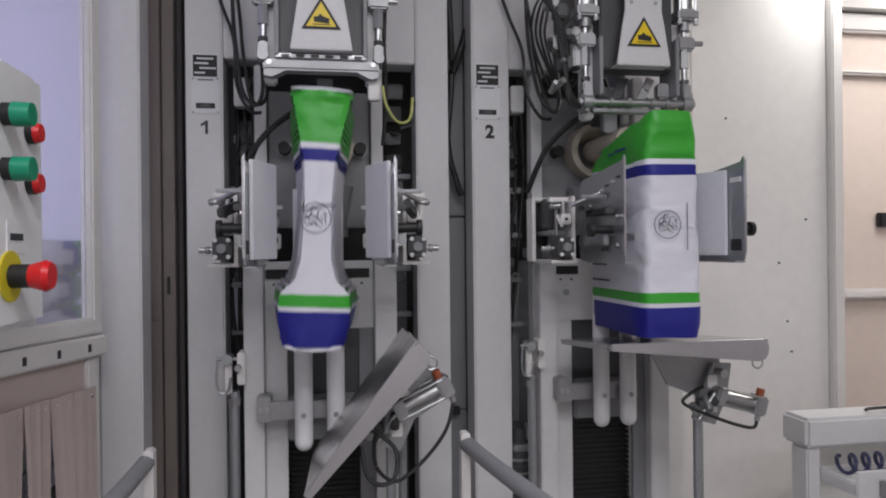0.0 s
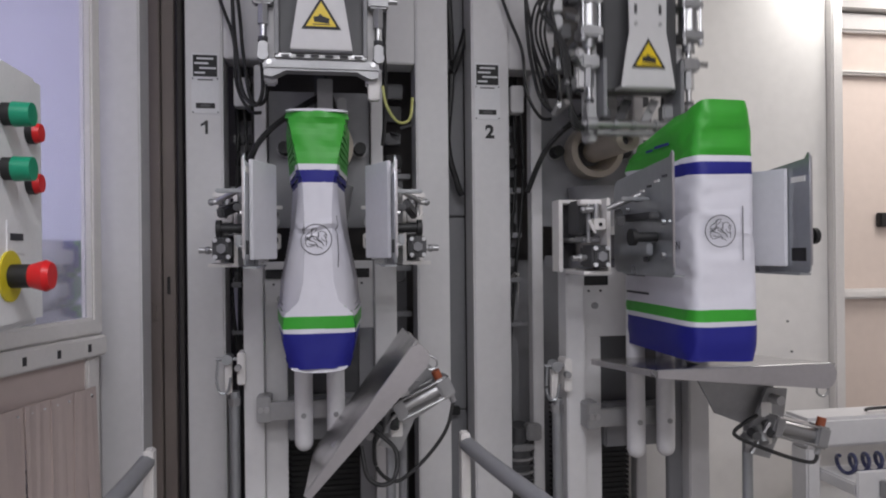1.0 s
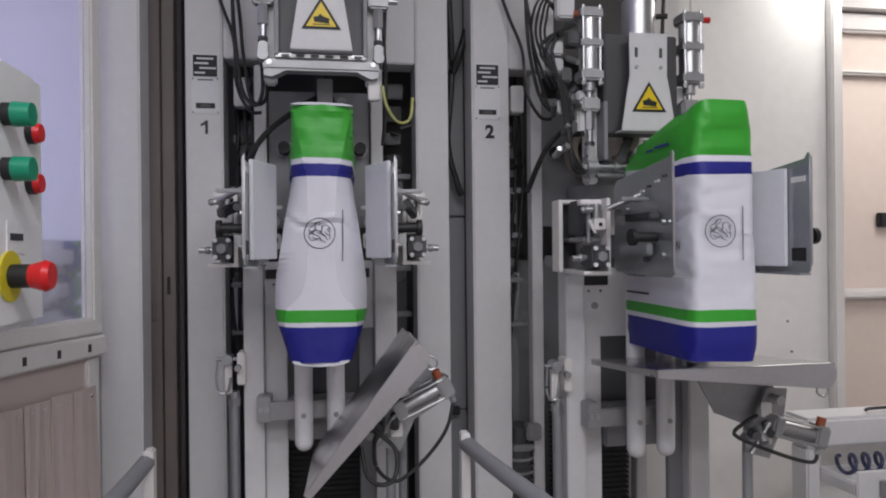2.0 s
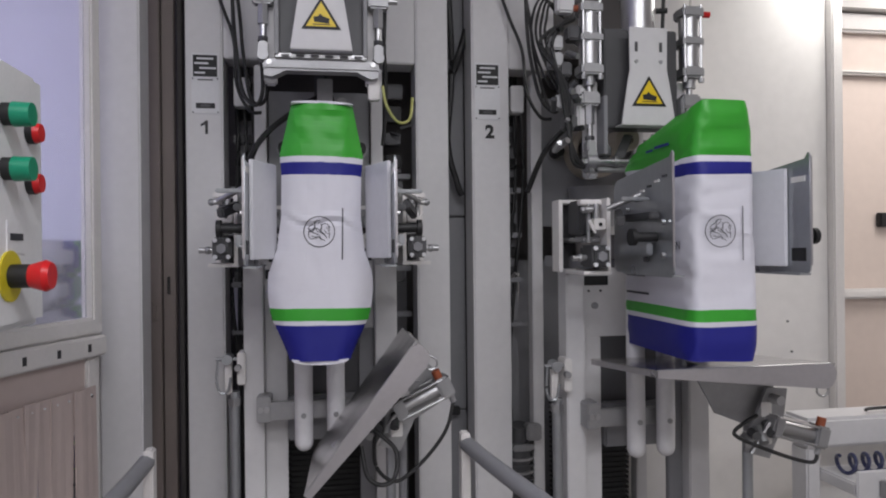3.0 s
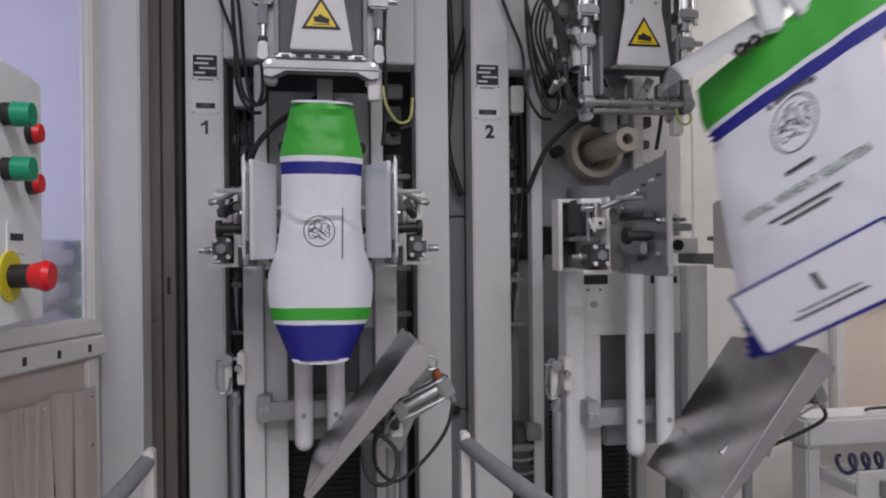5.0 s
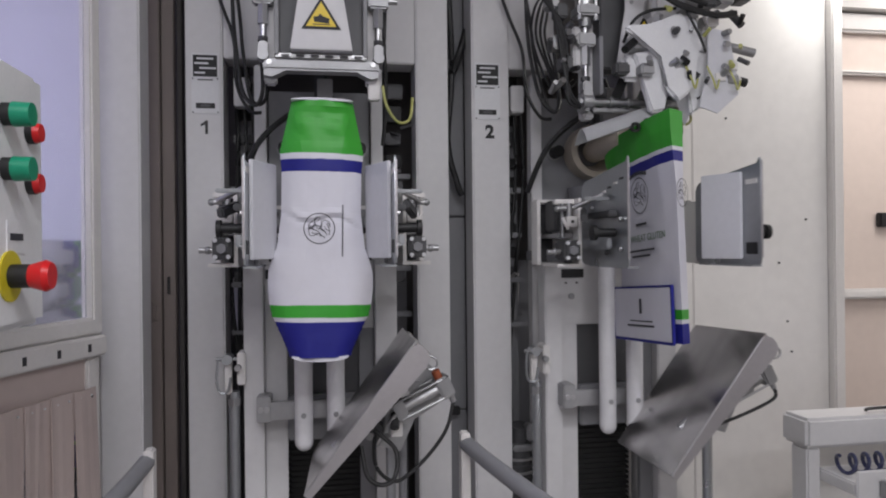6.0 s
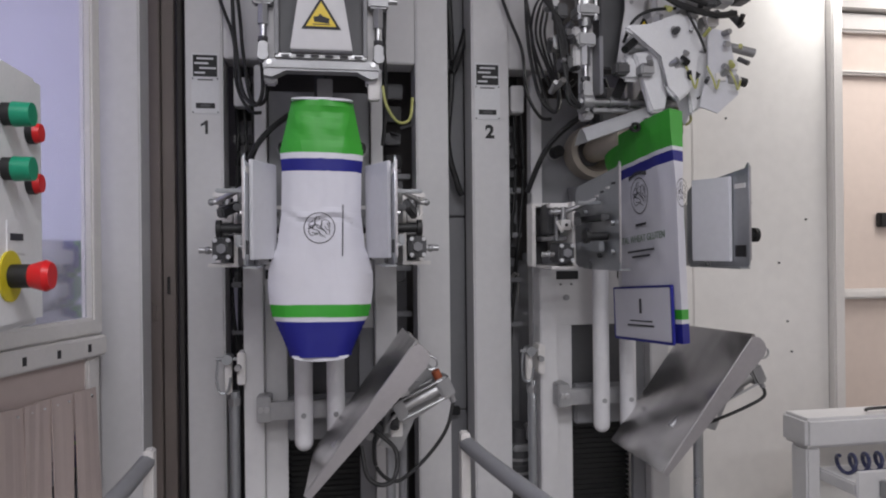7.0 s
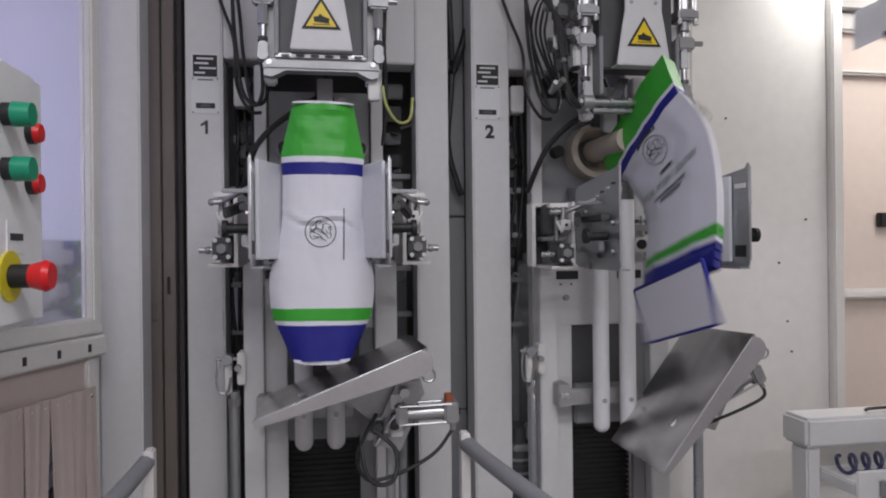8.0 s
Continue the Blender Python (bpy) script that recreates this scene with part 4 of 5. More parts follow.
            if k % 3:
                part("fitting", rod(B(), (x, rng.uniform(-0.03, 0.03), z), (x + rng.uniform(-0.015, 0.03), -0.04, z + rng.uniform(-0.03, 0.03)), rng.uniform(0.007, 0.012), n=10), (CHROME, SHADESTEEL, ALU, BLACKPAINT)[k % 4], h)
            else:
                part("valve_block", block(B(), x - 0.02, x + 0.02, -0.02, 0.03, z - 0.02, z + 0.025, 0.005), (ALU, SHADESTEEL)[k % 2], h)
        part("sensor_box", block(B(), -0.27, -0.215, -0.02, 0.02, 0.46, 0.55, 0.006), WHITE, h, "small white sensor box")
        part("side_cover", block(B(), -0.205, -0.175, -0.005, 0.03, 0.10, 0.24, 0.006), WHITE, h)
        for k in range(3):
            part("hose", sweep(B(), [(-0.24 + 0.012 * k, -0.02, 0.44), (-0.29 - 0.02 * k, -0.02, 0.36), (-0.265 + 0.01 * k, -0.03, 0.22), (-0.235, -0.03, 0.05 - 0.02 * k), (-0.19, -0.02, -0.02)], 0.006), BLACK, h)
    else:
        part("earth_wire", sweep(B(), [(0.178, -0.03, -0.06), (0.19, -0.03, -0.12), (0.225, -0.02, -0.165), (0.262, 0.0, -0.15), (0.275, 0.03, -0.08)], 0.0042), WIRE, h, "yellow-green earthing wire")
    return h


heads = [head("raised sealing head with white plate and warning sign"), head("lowering sealing head with white plate and warning sign", 0.075)]
heads[0].matrix_world = pose(-0.004, 2.10, 2.147)

# hoses and cable bundles at the heads
def cable(points, r, label="black air hose hanging beside the sealing head", mat=None):
    return tagged(part("air_hose", sweep(B(), points, r), mat or BLACK), label, "air hose", "air hoses")


for dx in (0.0, STEP):
    cable([(-0.37 + dx, 2.42, 2.55), (-0.33 + dx, 2.40, 2.42), (-0.29 + dx, 2.38, 2.30), (-0.28 + dx, 2.36, 2.15), (-0.24 + dx, 2.34, 2.06), (-0.20 + dx, 2.33, 2.05)], 0.006)
    cable([(-0.29 + dx, 2.33, 2.55), (-0.285 + dx, 2.33, 2.35), (-0.27 + dx, 2.31, 2.20), (-0.25 + dx, 2.28, 2.10), (-0.21 + dx, 2.26, 2.06), (-0.19 + dx, 2.28, 2.12), (-0.20 + dx, 2.30, 2.28)], 0.0065)
    cable([(-0.30 + dx, 2.36, 2.60), (-0.27 + dx, 2.35, 2.40), (-0.255 + dx, 2.33, 2.24), (-0.225 + dx, 2.28, 2.08), (-0.18 + dx, 2.30, 2.10), (-0.19 + dx, 2.33, 2.3)], 0.006)
    cable([(-0.02 + dx, 2.36, 2.11), (-0.10 + dx, 2.34, 2.055), (-0.18 + dx, 2.34, 1.99), (-0.23 + dx, 2.35, 1.92), (-0.27 + dx, 2.40, 1.80)], 0.010)
    cable([(0.215 + dx, 2.30, 2.6), (0.20 + dx, 2.30, 2.3), (0.205 + dx, 2.31, 2.1), (0.195 + dx, 2.34, 1.95)], 0.007)
    cable([(0.0 + dx, 2.34, 2.20), (0.03 + dx, 2.33, 2.10), (0.045 + dx, 2.34, 2.05), (0.06 + dx, 2.36, 2.04)], 0.006)
rngc = random.Random(11)
for k in range(4):
    x, q = STEP - 0.262 + 0.010 * k, 0.020 + 0.006 * k
    cable([(x + 0.10, 2.38, 2.46 - q), (x + 0.04, 2.35, 2.50 - q), (x - 0.02 + q, 2.33, 2.44 - q), (x - 0.03 + q, 2.32, 2.33), (x + q, 2.31, 2.22 + rngc.uniform(-0.02, 0.02)), (x + 0.04 + q, 2.31, 2.15 + rngc.uniform(-0.02, 0.02)), (x + 0.09 + q, 2.33, 2.19)], 0.0048)
cable([(0.445, 2.55, 2.9), (0.47, 2.54, 2.3), (0.455, 2.55, 2.0), (0.49, 2.56, 1.85), (0.51, 2.56, 1.80)], 0.012, "black hose in the gap between columns")
cable([(0.45, 2.56, 2.2), (0.50, 2.55, 2.32), (0.53, 2.56, 2.42)], 0.014, "black hose in the gap between columns")
# loose hoses at the tipping cylinders
cable([(0.085, 1.78, 1.10), (0.10, 1.76, 1.03), (0.135, 1.76, 1.005), (0.17, 1.77, 1.02), (0.175, 1.80, 1.08), (0.12, 1.82, 1.13)], 0.006, "thin black hose looped under the tray")


# ---- paper bags ----
TOP, LOW = 1.983, 1.313
BANDS = [("green", 0.0, 0.207, 9), ("paper", 0.207, 0.229, 1), ("blue", 0.229, 0.277, 2), ("paper", 0.277, 0.797, 26), ("green", 0.797, 0.845, 2), ("paper", 0.845, 0.862, 1), ("blue", 0.862, 1.0, 7)]
COLOUR = {"green": GREENPRINT, "paper": PAPER, "blue": BLUEPRINT}


def along(table, v):
    for (a, p), (b, q) in zip(table, table[1:]):
        if v <= b:
            s = (v - a) / (b - a)
            s = max(0.0, s)
            return p + (q - p) * s
    return table[-1][1]


FULL = [(0.0, 0.080), (0.10, 0.094), (0.20, 0.109), (0.23, 0.107), (0.27, 0.104), (0.44, 0.104), (0.57, 0.114), (0.62, 0.127), (0.67, 0.136), (0.73, 0.137), (0.79, 0.133), (0.845, 0.125), (0.866, 0.117), (0.93, 0.098), (1.0, 0.078)]
THIN = [(0.0, 0.078), (0.10, 0.065), (0.18, 0.053), (0.23, 0.048), (0.27, 0.039), (0.45, 0.034), (0.66, 0.038), (0.74, 0.052), (0.79, 0.088), (0.84, 0.093), (0.92, 0.091), (1.0, 0.078)]
HALF = [(0.0, 0.079), (0.10, 0.068), (0.18, 0.057), (0.23, 0.055), (0.27, 0.046), (0.45, 0.063), (0.56, 0.081), (0.67, 0.094), (0.78, 0.100), (0.89, 0.097), (1.0, 0.079)]
MORE = [(0.0, 0.079), (0.10, 0.073), (0.20, 0.065), (0.24, 0.065), (0.28, 0.060), (0.35, 0.074), (0.46, 0.094), (0.57, 0.104), (0.68, 0.109), (0.79, 0.113), (0.86, 0.106), (0.93, 0.094), (1.0, 0.078)]
DEEP = 0.36


def front_y(u):
    """How far the bag's front falls back, from its middle (0) to its edge (1)."""
    return 0.038 * u ** 3.6


def print_quads():
    """Small quads of the printed ring, drawing and line on the bag's narrow face: x, z of the corners from the ring's middle."""
    quads = []
    for k in range(40):
        a, b = 2 * math.pi * k / 40, 2 * math.pi * (k + 1) / 40
        quads.append([(r * math.cos(t), r * math.sin(t)) for r, t in ((0.0382, a), (0.0405, a), (0.0405, b), (0.0382, b))])
    rng = random.Random(8)
    x, z, d = -0.018, -0.010, 0.9
    for k in range(170):
        if k % 11 == 0:
            x, z, d = rng.uniform(-0.024, 0.022), rng.uniform(-0.022, 0.024), rng.uniform(0, 6.3)
        d += rng.uniform(-0.8, 0.8)
        nx, nz = x + 0.005 * math.cos(d), z + 0.005 * math.sin(d)
        if nx * nx + nz * nz < 0.0009:
            ox, oz = -0.0008 * math.sin(d), 0.0008 * math.cos(d)
            quads.append([(x - ox, z - oz), (nx - ox, nz - oz), (nx + ox, nz + oz), (x + ox, z + oz)])
            x, z = nx, nz
    for k in range(30):
        z0 = 0.062 - k * 0.0045
        quads.append([(0.058, z0 - 0.0035), (0.0615, z0 - 0.0035), (0.0615, z0), (0.058, z0)])
    return quads


def filling_bag():
    """A gusseted bag in rigid hinged strips: a flat middle, two corner panels that fold back, two side walls."""
    bag = thing("paper_bag", "white, green and blue paper bag filling on the spout", "paper bag", "paper bags", at=pose(-0.02, 1.83, 0))
    strips, quads = [], print_quads()
    ring_z = TOP - 0.50 * (TOP - LOW)

    def sheet(name, kind, levels, fx, n=6):
        bm = B()
        rows = [[bm.verts.new((*fx(u / n, v), TOP - v * (TOP - LOW) - d)) for u in range(n + 1)] for v, d in levels]
        for r0, r1 in zip(rows, rows[1:]):
            for k in range(n):
                bm.faces.new((r0[k], r0[k + 1], r1[k + 1], r1[k]))
        return part(name, bm, COLOUR[kind], bag)

    def crease(x, z):
        """Shallow folds of the paper: a long slanting one by the emblem, knocks in the upper end."""
        d = 0.004 * noise.noise((x * 14, z * 9, 0.3)) + 0.002 * noise.noise((x * 40, z * 22, 1.3))
        fold = ring_z + 0.022 - 0.22 * x + 0.016 * math.sin(x * 34)
        d += 0.007 * math.exp(-((z - fold) / 0.006) ** 2) - 0.004 * math.exp(-((z - fold - 0.014) / 0.008) ** 2)
        up = max(0.0, (z - TOP + 0.15) / 0.15)
        d += up * (0.010 * noise.noise((x * 16 + z * 20, z * 14, 5.5)) + 0.016 * abs(noise.noise((x * 13 - z * 9, z * 17 + x * 6, 2.7))) + 0.006 * abs(noise.noise((x * 30, z * 36, 9.1))))
        low = max(0.0, (LOW + 0.20 - z) / 0.2)
        return d + low * 0.006 * noise.noise((x * 18, z * 16, 8.5))

    for kind, v0, v1, n in BANDS:
        for i in range(n):
            a, b = v0 + (v1 - v0) * i / n, v0 + (v1 - v0) * (i + 1) / n
            mid = (a + b) / 2
            levels = ((a, 0.0), (mid, 0.0), (b, 0.0012))
            zof = lambda v: TOP - v * (TOP - LOW)
            core = lambda v: along(THIN, v)
            full = lambda v: max(along(FULL, v), along(THIN, v) + 0.002)
            front = sheet("front_strip", kind, levels, lambda u, v: ((2 * u - 1) * core(v), front_y(abs(2 * u - 1) * core(v) / full(v)) + crease((2 * u - 1) * core(v), zof(v))), 12)
            def inked(q):
                return kind == "paper" and 0.3 < a < 0.75 and zof(b) <= ring_z + sum(p[1] for p in q) / 4 < zof(a)

            def stamp(qs, parent, ox, oy):
                bm = B()
                for q in qs:
                    bm.faces.new([bm.verts.new((x - 0.005 - ox, front_y(min(1, abs(x - 0.005) / full(mid))) + crease(x - 0.005, ring_z + z) - 0.0016 - oy, ring_z + z)) for x, z in q])
                part("print", bm, INK, parent)
            where = lambda q: sum(p[0] for p in q) / 4 - 0.005
            mine = [q for q in quads if inked(q) and abs(where(q)) <= core(mid)]
            if mine:
                stamp(mine, front, 0, 0)
            for s in (-1, 1):
                px, py = s * core(mid), front_y(core(mid) / full(mid))

                def corner(u, v):
                    w = core(v) + (full(v) - core(v)) * u
                    return (s * w - px, front_y(w / full(v)) - py + crease(s * w, zof(v)) * (1 - u ** 3))
                fold = sheet("corner_strip", kind, levels, corner)
                mine = [q for q in quads if inked(q) and where(q) * s > core(mid)]
                if mine:
                    stamp(mine, fold, px, py)
                side = sheet("side_strip", kind, levels, lambda u, v: (0.0 if u < 0.75 else -s * full(mid) * 0.6 * ((u - 0.75) / 0.25) ** 2, u * DEEP))
                strips.append((fold, side, s, mid, core(mid), full(mid), py))
    caps = []
    for z, k, w, name in ((TOP - 0.001, 1, 0.080, "top_fold"), (LOW + 0.002, -1, 0.073, "bottom_fold")):
        arc = [(w * math.cos(math.pi * i / 16), z + k * (0.007 if k > 0 else 0.014) * math.sin(math.pi * i / 16)) for i in range(17)]
        caps.append(part(name, prism(B(), arc, 0.006, DEEP), PAPER, bag, "white folded end"))
    return bag, strips, caps


bag_1, strips_1, caps_1 = filling_bag()


def shell(rows, n, mat, name, parent, seed=0, cap0=False, cap1=False):
    """A closed sleeve: rows of z, half width, front y, back y, roundness, tilt at the back."""
    bm = B()
    loops = []
    for z, w, y0, y1, p, tilt in rows:
        loop = []
        for k in range(n):
            a = 2 * math.pi * (k + 0.5) / n
            c, s = math.cos(a), math.sin(a)
            x = w * math.copysign(abs(c) ** p, c)
            u = 0.5 + 0.5 * math.copysign(abs(s) ** p, s)
            y = y0 + (y1 - y0) * u
            d = 0.008 * noise.noise((x * 9 + seed, y * 9, z * 9)) + 0.005 * noise.noise((x * 22 + seed, y * 22, z * 30))
            d -= 0.006 * math.exp(-((z - 0.345 + 0.2 * x + 0.012 * math.sin(y * 30 + x * 25)) / 0.007) ** 2)
            if z > 0.47:
                # knocks and folds of the slack upper end
                d += 0.011 * (abs(noise.noise((x * 8 + z * 7 + seed, y * 11, z * 15))) - 0.18) + 0.004 * (abs(noise.noise((x * 26, y * 24, z * 34))) - 0.2)
            loop.append(bm.verts.new((x + d * math.copysign(1, c), y + d, z - tilt * u + d * 0.4)))
        loops.append(loop)
    for a, b in zip(loops, loops[1:]):
        for k in range(n):
            bm.faces.new((a[k], a[(k + 1) % n], b[(k + 1) % n], b[k]))
    if cap0:
        bm.faces.new(loops[0])
    if cap1:
        bm.faces.new(loops[-1][::-1])
    return part(name, bm, mat, parent)


def bars(parent, rows, x, mat, name="print_bar"):
    """Unreadable print as bars on a face at x: y0, y1, z, height."""
    for y0, y1, z, h in rows:
        part(name, block(B(), x - 0.0012, x, y0, y1, z, z + h), mat, parent)


def letters(text, size, mat, parent, m):
    cu = bpy.data.curves.new("lettering", "FONT")
    cu.body, cu.size, cu.extrude, cu.align_x, cu.align_y = text, size, 0.0003, "CENTER", "CENTER"
    tmp = new("tmp_text", cu)
    me = bpy.data.meshes.new_from_object(tmp)
    bpy.data.objects.remove(tmp)
    me.materials.clear()
    me.materials.append(mat)
    ob = new("lettering", me)
    ob.parent = parent
    ob.matrix_local = m
    return ob


def emblem(parent, y, z, k, x):
    bm = B()
    for q in print_quads()[:-30]:
        bm.faces.new([bm.verts.new((x, y - px * k, z + pz * k)) for px, pz in q])
    part("emblem", bm, INK, parent, "printed round emblem")


def filled_bag():
    """A full bag, its base at the origin; the front is the narrow face."""
    bag = thing("paper_bag", "full white, green and blue paper bag standing on the tray", "paper bag", "paper bags")
    H, D = 0.652, 0.42
    prof = [(0.0, 0.089), (0.06, 0.095), (0.16, 0.096), (0.3, 0.093), (0.55, 0.086), (0.75, 0.084), (0.9, 0.082), (0.97, 0.079), (1.0, 0.072)]

    def rows(v0, v1, m):
        out = []
        for i in range(m + 1):
            v = v0 + (v1 - v0) * i / m
            top = max(0.0, (v - 0.78) / 0.22)
            low = max(0.0, 1 - v / 0.05)
            out.append((v * H, along(prof, v), 0.0 + 0.006 * low, D - 0.05 * top - 0.01 * low, 0.24 + 0.06 * top, 0.075 * top ** 1.3))
        return out
    shell(rows(0.0, 0.135, 6), 56, BLUEPRINT, "blue_base", bag, 1, True)
    shell(rows(0.135, 0.155, 1), 56, PAPER, "white_stripe", bag, 1)
    shell(rows(0.155, 0.20, 2), 56, GREENPRINT, "green_stripe", bag, 1)
    body = shell(rows(0.20, 0.715, 44), 72, PAPER, "white_body", bag, 1)
    shell(rows(0.715, 0.762, 2), 56, BLUEPRINT, "blue_stripe", bag, 1)
    shell(rows(0.762, 0.785, 1), 56, PAPER, "white_stripe", bag, 1)
    shell(rows(0.785, 1.0, 16), 72, GREENPRINT, "green_top", bag, 1, False, True)
    bm = B()
    for q in print_quads():
        bm.faces.new([bm.verts.new((x - 0.024, -0.0100 + 0.012 * (abs(x - 0.024) / 0.084) ** 4, 0.325 + z)) for x, z in q])
    part("print", bm, INK, body, "printed round emblem and text line")
    bars(body, ((0.24, 0.36, 0.205, 0.006), (0.27, 0.36, 0.222, 0.006), (0.22, 0.36, 0.155, 0.006), (0.24, 0.34, 0.255, 0.006)), -0.1025, INK)
    turn = Euler((radians(90), 0, radians(-90))).to_matrix().to_4x4()
    letters("VITAL WHEAT GLUTEN", 0.030, INK, body, Matrix.Translation((-0.0985, 0.21, 0.29)) @ turn)
    emblem(body, 0.21, 0.39, 1.3, -0.0975)
    bars(bag.children[6], ((0.12, 0.20, 0.555, 0.007), (0.21, 0.25, 0.551, 0.006)), -0.0915, BLUEPRINT)
    return bag


bag_2 = filled_bag()


def empty_bag():
    """A flat bag in rigid cross strips; the top rear corner with its valve is the origin. It hangs along -z and reaches along -y; the wide faces look along x."""
    bag = thing("paper_bag", "empty flat white, green and blue paper bag", "paper bag", "paper bags")
    W = 0.43
    strips = []

    def puff(z):
        return 0.034 if z > -0.05 else (0.034 + (0.021 - 0.034) * min(1, (-0.05 - z) / 0.15))

    def valve(z):
        """How far the valve corner reaches past the rear edge, over the spout."""
        return 0.085 * min(1.0, max(0.0, (z + 0.16) / 0.09))

    def skin(u, z):
        """Half thickness and waviness of the bag at u from rear to front."""
        d = 0.007 * noise.noise((u * 3 + 2, z * 6, 3.1)) + 0.004 * noise.noise((u * 9, z * 14, 1.1))
        return math.sin(math.pi * min(0.5, max(0, u))) ** 0.45 * puff(z) * (1 - 0.25 * max(0, u - 0.8) / 0.2) + 0.0006, d * min(1, (1 - u) * 6)

    def strip(kind, z0, z1):
        """One cross strip; its own space starts at its upper rear corner."""
        bm = B()
        n = 18
        rings = []
        for z in (z0, (z0 + z1) / 2, z1 - 0.001):
            ring_pts = []
            for s in (-1, 1):
                for k in (range(n + 1) if s < 0 else range(n - 1, 0, -1)):
                    t, d = skin(k / n, z)
                    ring_pts.append(bm.verts.new((s * t + d, -W * k / n + valve(z) * (1 - k / n), z - z0)))
            rings.append(ring_pts)
        for r0, r1 in zip(rings, rings[1:]):
            for k in range(len(r0)):
                bm.faces.new((r0[k], r0[(k + 1) % len(r0)], r1[(k + 1) % len(r0)], r1[k]))
        ob = part({"green": "green_strip", "paper": "white_strip", "blue": "blue_strip"}[kind], bm, COLOUR[kind], bag)
        ob.location.z = z0
        strips.append((ob, z0, z1))
        return ob
    bands = [("green", 0.005, -0.10, 24), ("paper", -0.10, -0.112, 1), ("blue", -0.112, -0.142, 2), ("paper", -0.142, -0.56, 70), ("green", -0.56, -0.588, 2), ("paper", -0.588, -0.60, 1), ("blue", -0.60, -0.655, 3)]
    for kind, z0, z1, n in bands:
        for i in range(n):
            strip(kind, z0 + (z1 - z0) * i / n, z0 + (z1 - z0) * (i + 1) / n)

    def holder(z):
        return next((ob, z0) for ob, z0, z1 in strips if z1 <= z < z0 + 1e-6)

    def on_face(u, z):
        t, d = skin(u, z)
        return -t + d - 0.0022
    # emblem, in pieces that belong to the strip they lie on
    found = {}
    for q in print_quads()[:-30]:
        z = -0.212 + 1.4 * sum(p[1] for p in q) / 4
        ob, z0 = holder(z)
        found.setdefault(ob, (z0, []))[1].append(q)
    for ob, (z0, qs) in found.items():
        bm = B()
        for q in qs:
            bm.faces.new([bm.verts.new((on_face((0.215 + x * 1.4) / W, -0.212 + 1.4 * z), -0.215 - x * 1.4, -0.212 + 1.4 * z - z0)) for x, z in q])
        part("print", bm, INK, ob)
    found = {}
    for q in print_quads()[:-30]:
        ob, z0 = holder(-0.235 + sum(p[1] for p in q) / 4)
        found.setdefault(ob, (z0, []))[1].append(q)
    for ob, (z0, qs) in found.items():
        bm = B()
        for q in qs:
            bm.faces.new([bm.verts.new((0.42 * x, -W - 0.0025, -0.235 + z - z0)) for x, z in q])
        part("print", bm, INK, ob)
    turn = Euler((radians(90), 0, radians(-90))).to_matrix().to_4x4()

    def line(text, size, mat, z):
        ob, z0 = holder(z)
        letters(text, size, mat, ob, Matrix.Translation((on_face(0.5, z) - 0.003, -0.215, z - z0)) @ turn)
    for k in range(9):
        zz = -0.158 + 0.010 * math.sin(math.pi * (k + 0.5) / 9)
        ob, z0 = holder(zz)
        bars(ob, ((-0.275 + 0.0135 * k, -0.2655 + 0.0135 * k, zz - z0, 0.012),), on_face(0.5, zz) - 0.002, INK)
    line("VITAL WHEAT GLUTEN", 0.030, PALEINK, -0.345)
    for y0, y1, z, h in ((-0.25, -0.18, -0.305, 0.008), (-0.30, -0.12, -0.385, 0.006), (-0.27, -0.15, -0.402, 0.006)):
        ob, z0 = holder(z)
        bars(ob, ((y0, y1, z - z0, h),), on_face(0.5, z) - 0.002, INK)
    # folded block bottom lying against the face, on one strip
    low, z0 = holder(-0.57)
    x = -0.027
    flap = part("bottom_flap", block(B(), x - 0.008, x, -0.405, -0.02, -0.655 - z0, -0.495 - z0, 0.004), PAPER, bag, "white block bottom folded up, with a dark border")
    flap.location.z = z0
    for a in ((-0.410, -0.404, -0.657, -0.493), (-0.021, -0.015, -0.657, -0.493), (-0.405, -0.02, -0.661, -0.653), (-0.405, -0.02, -0.497, -0.491)):
        part("border", block(B(), x - 0.0085, x + 0.0006, a[0], a[1], a[2] - z0, a[3] - z0), BLUEPRINT, flap)
    bars(flap, ((-0.30, -0.12, -0.615 - z0, 0.006), (-0.29, -0.14, -0.60 - z0, 0.004), (-0.222, -0.208, -0.575 - z0, 0.045)), x - 0.0082, INK)
    return bag, strips, flap, z0


bag_3, strips_3, flap_3, flap_z = empty_bag()



# ---- bag placing gripper ----
def soft(bm, r):
    """Rounded edges of a moulded part."""
    bmesh.ops.bevel(bm, geom=list(bm.edges), offset=r, segments=3, affect="EDGES")
    return bm


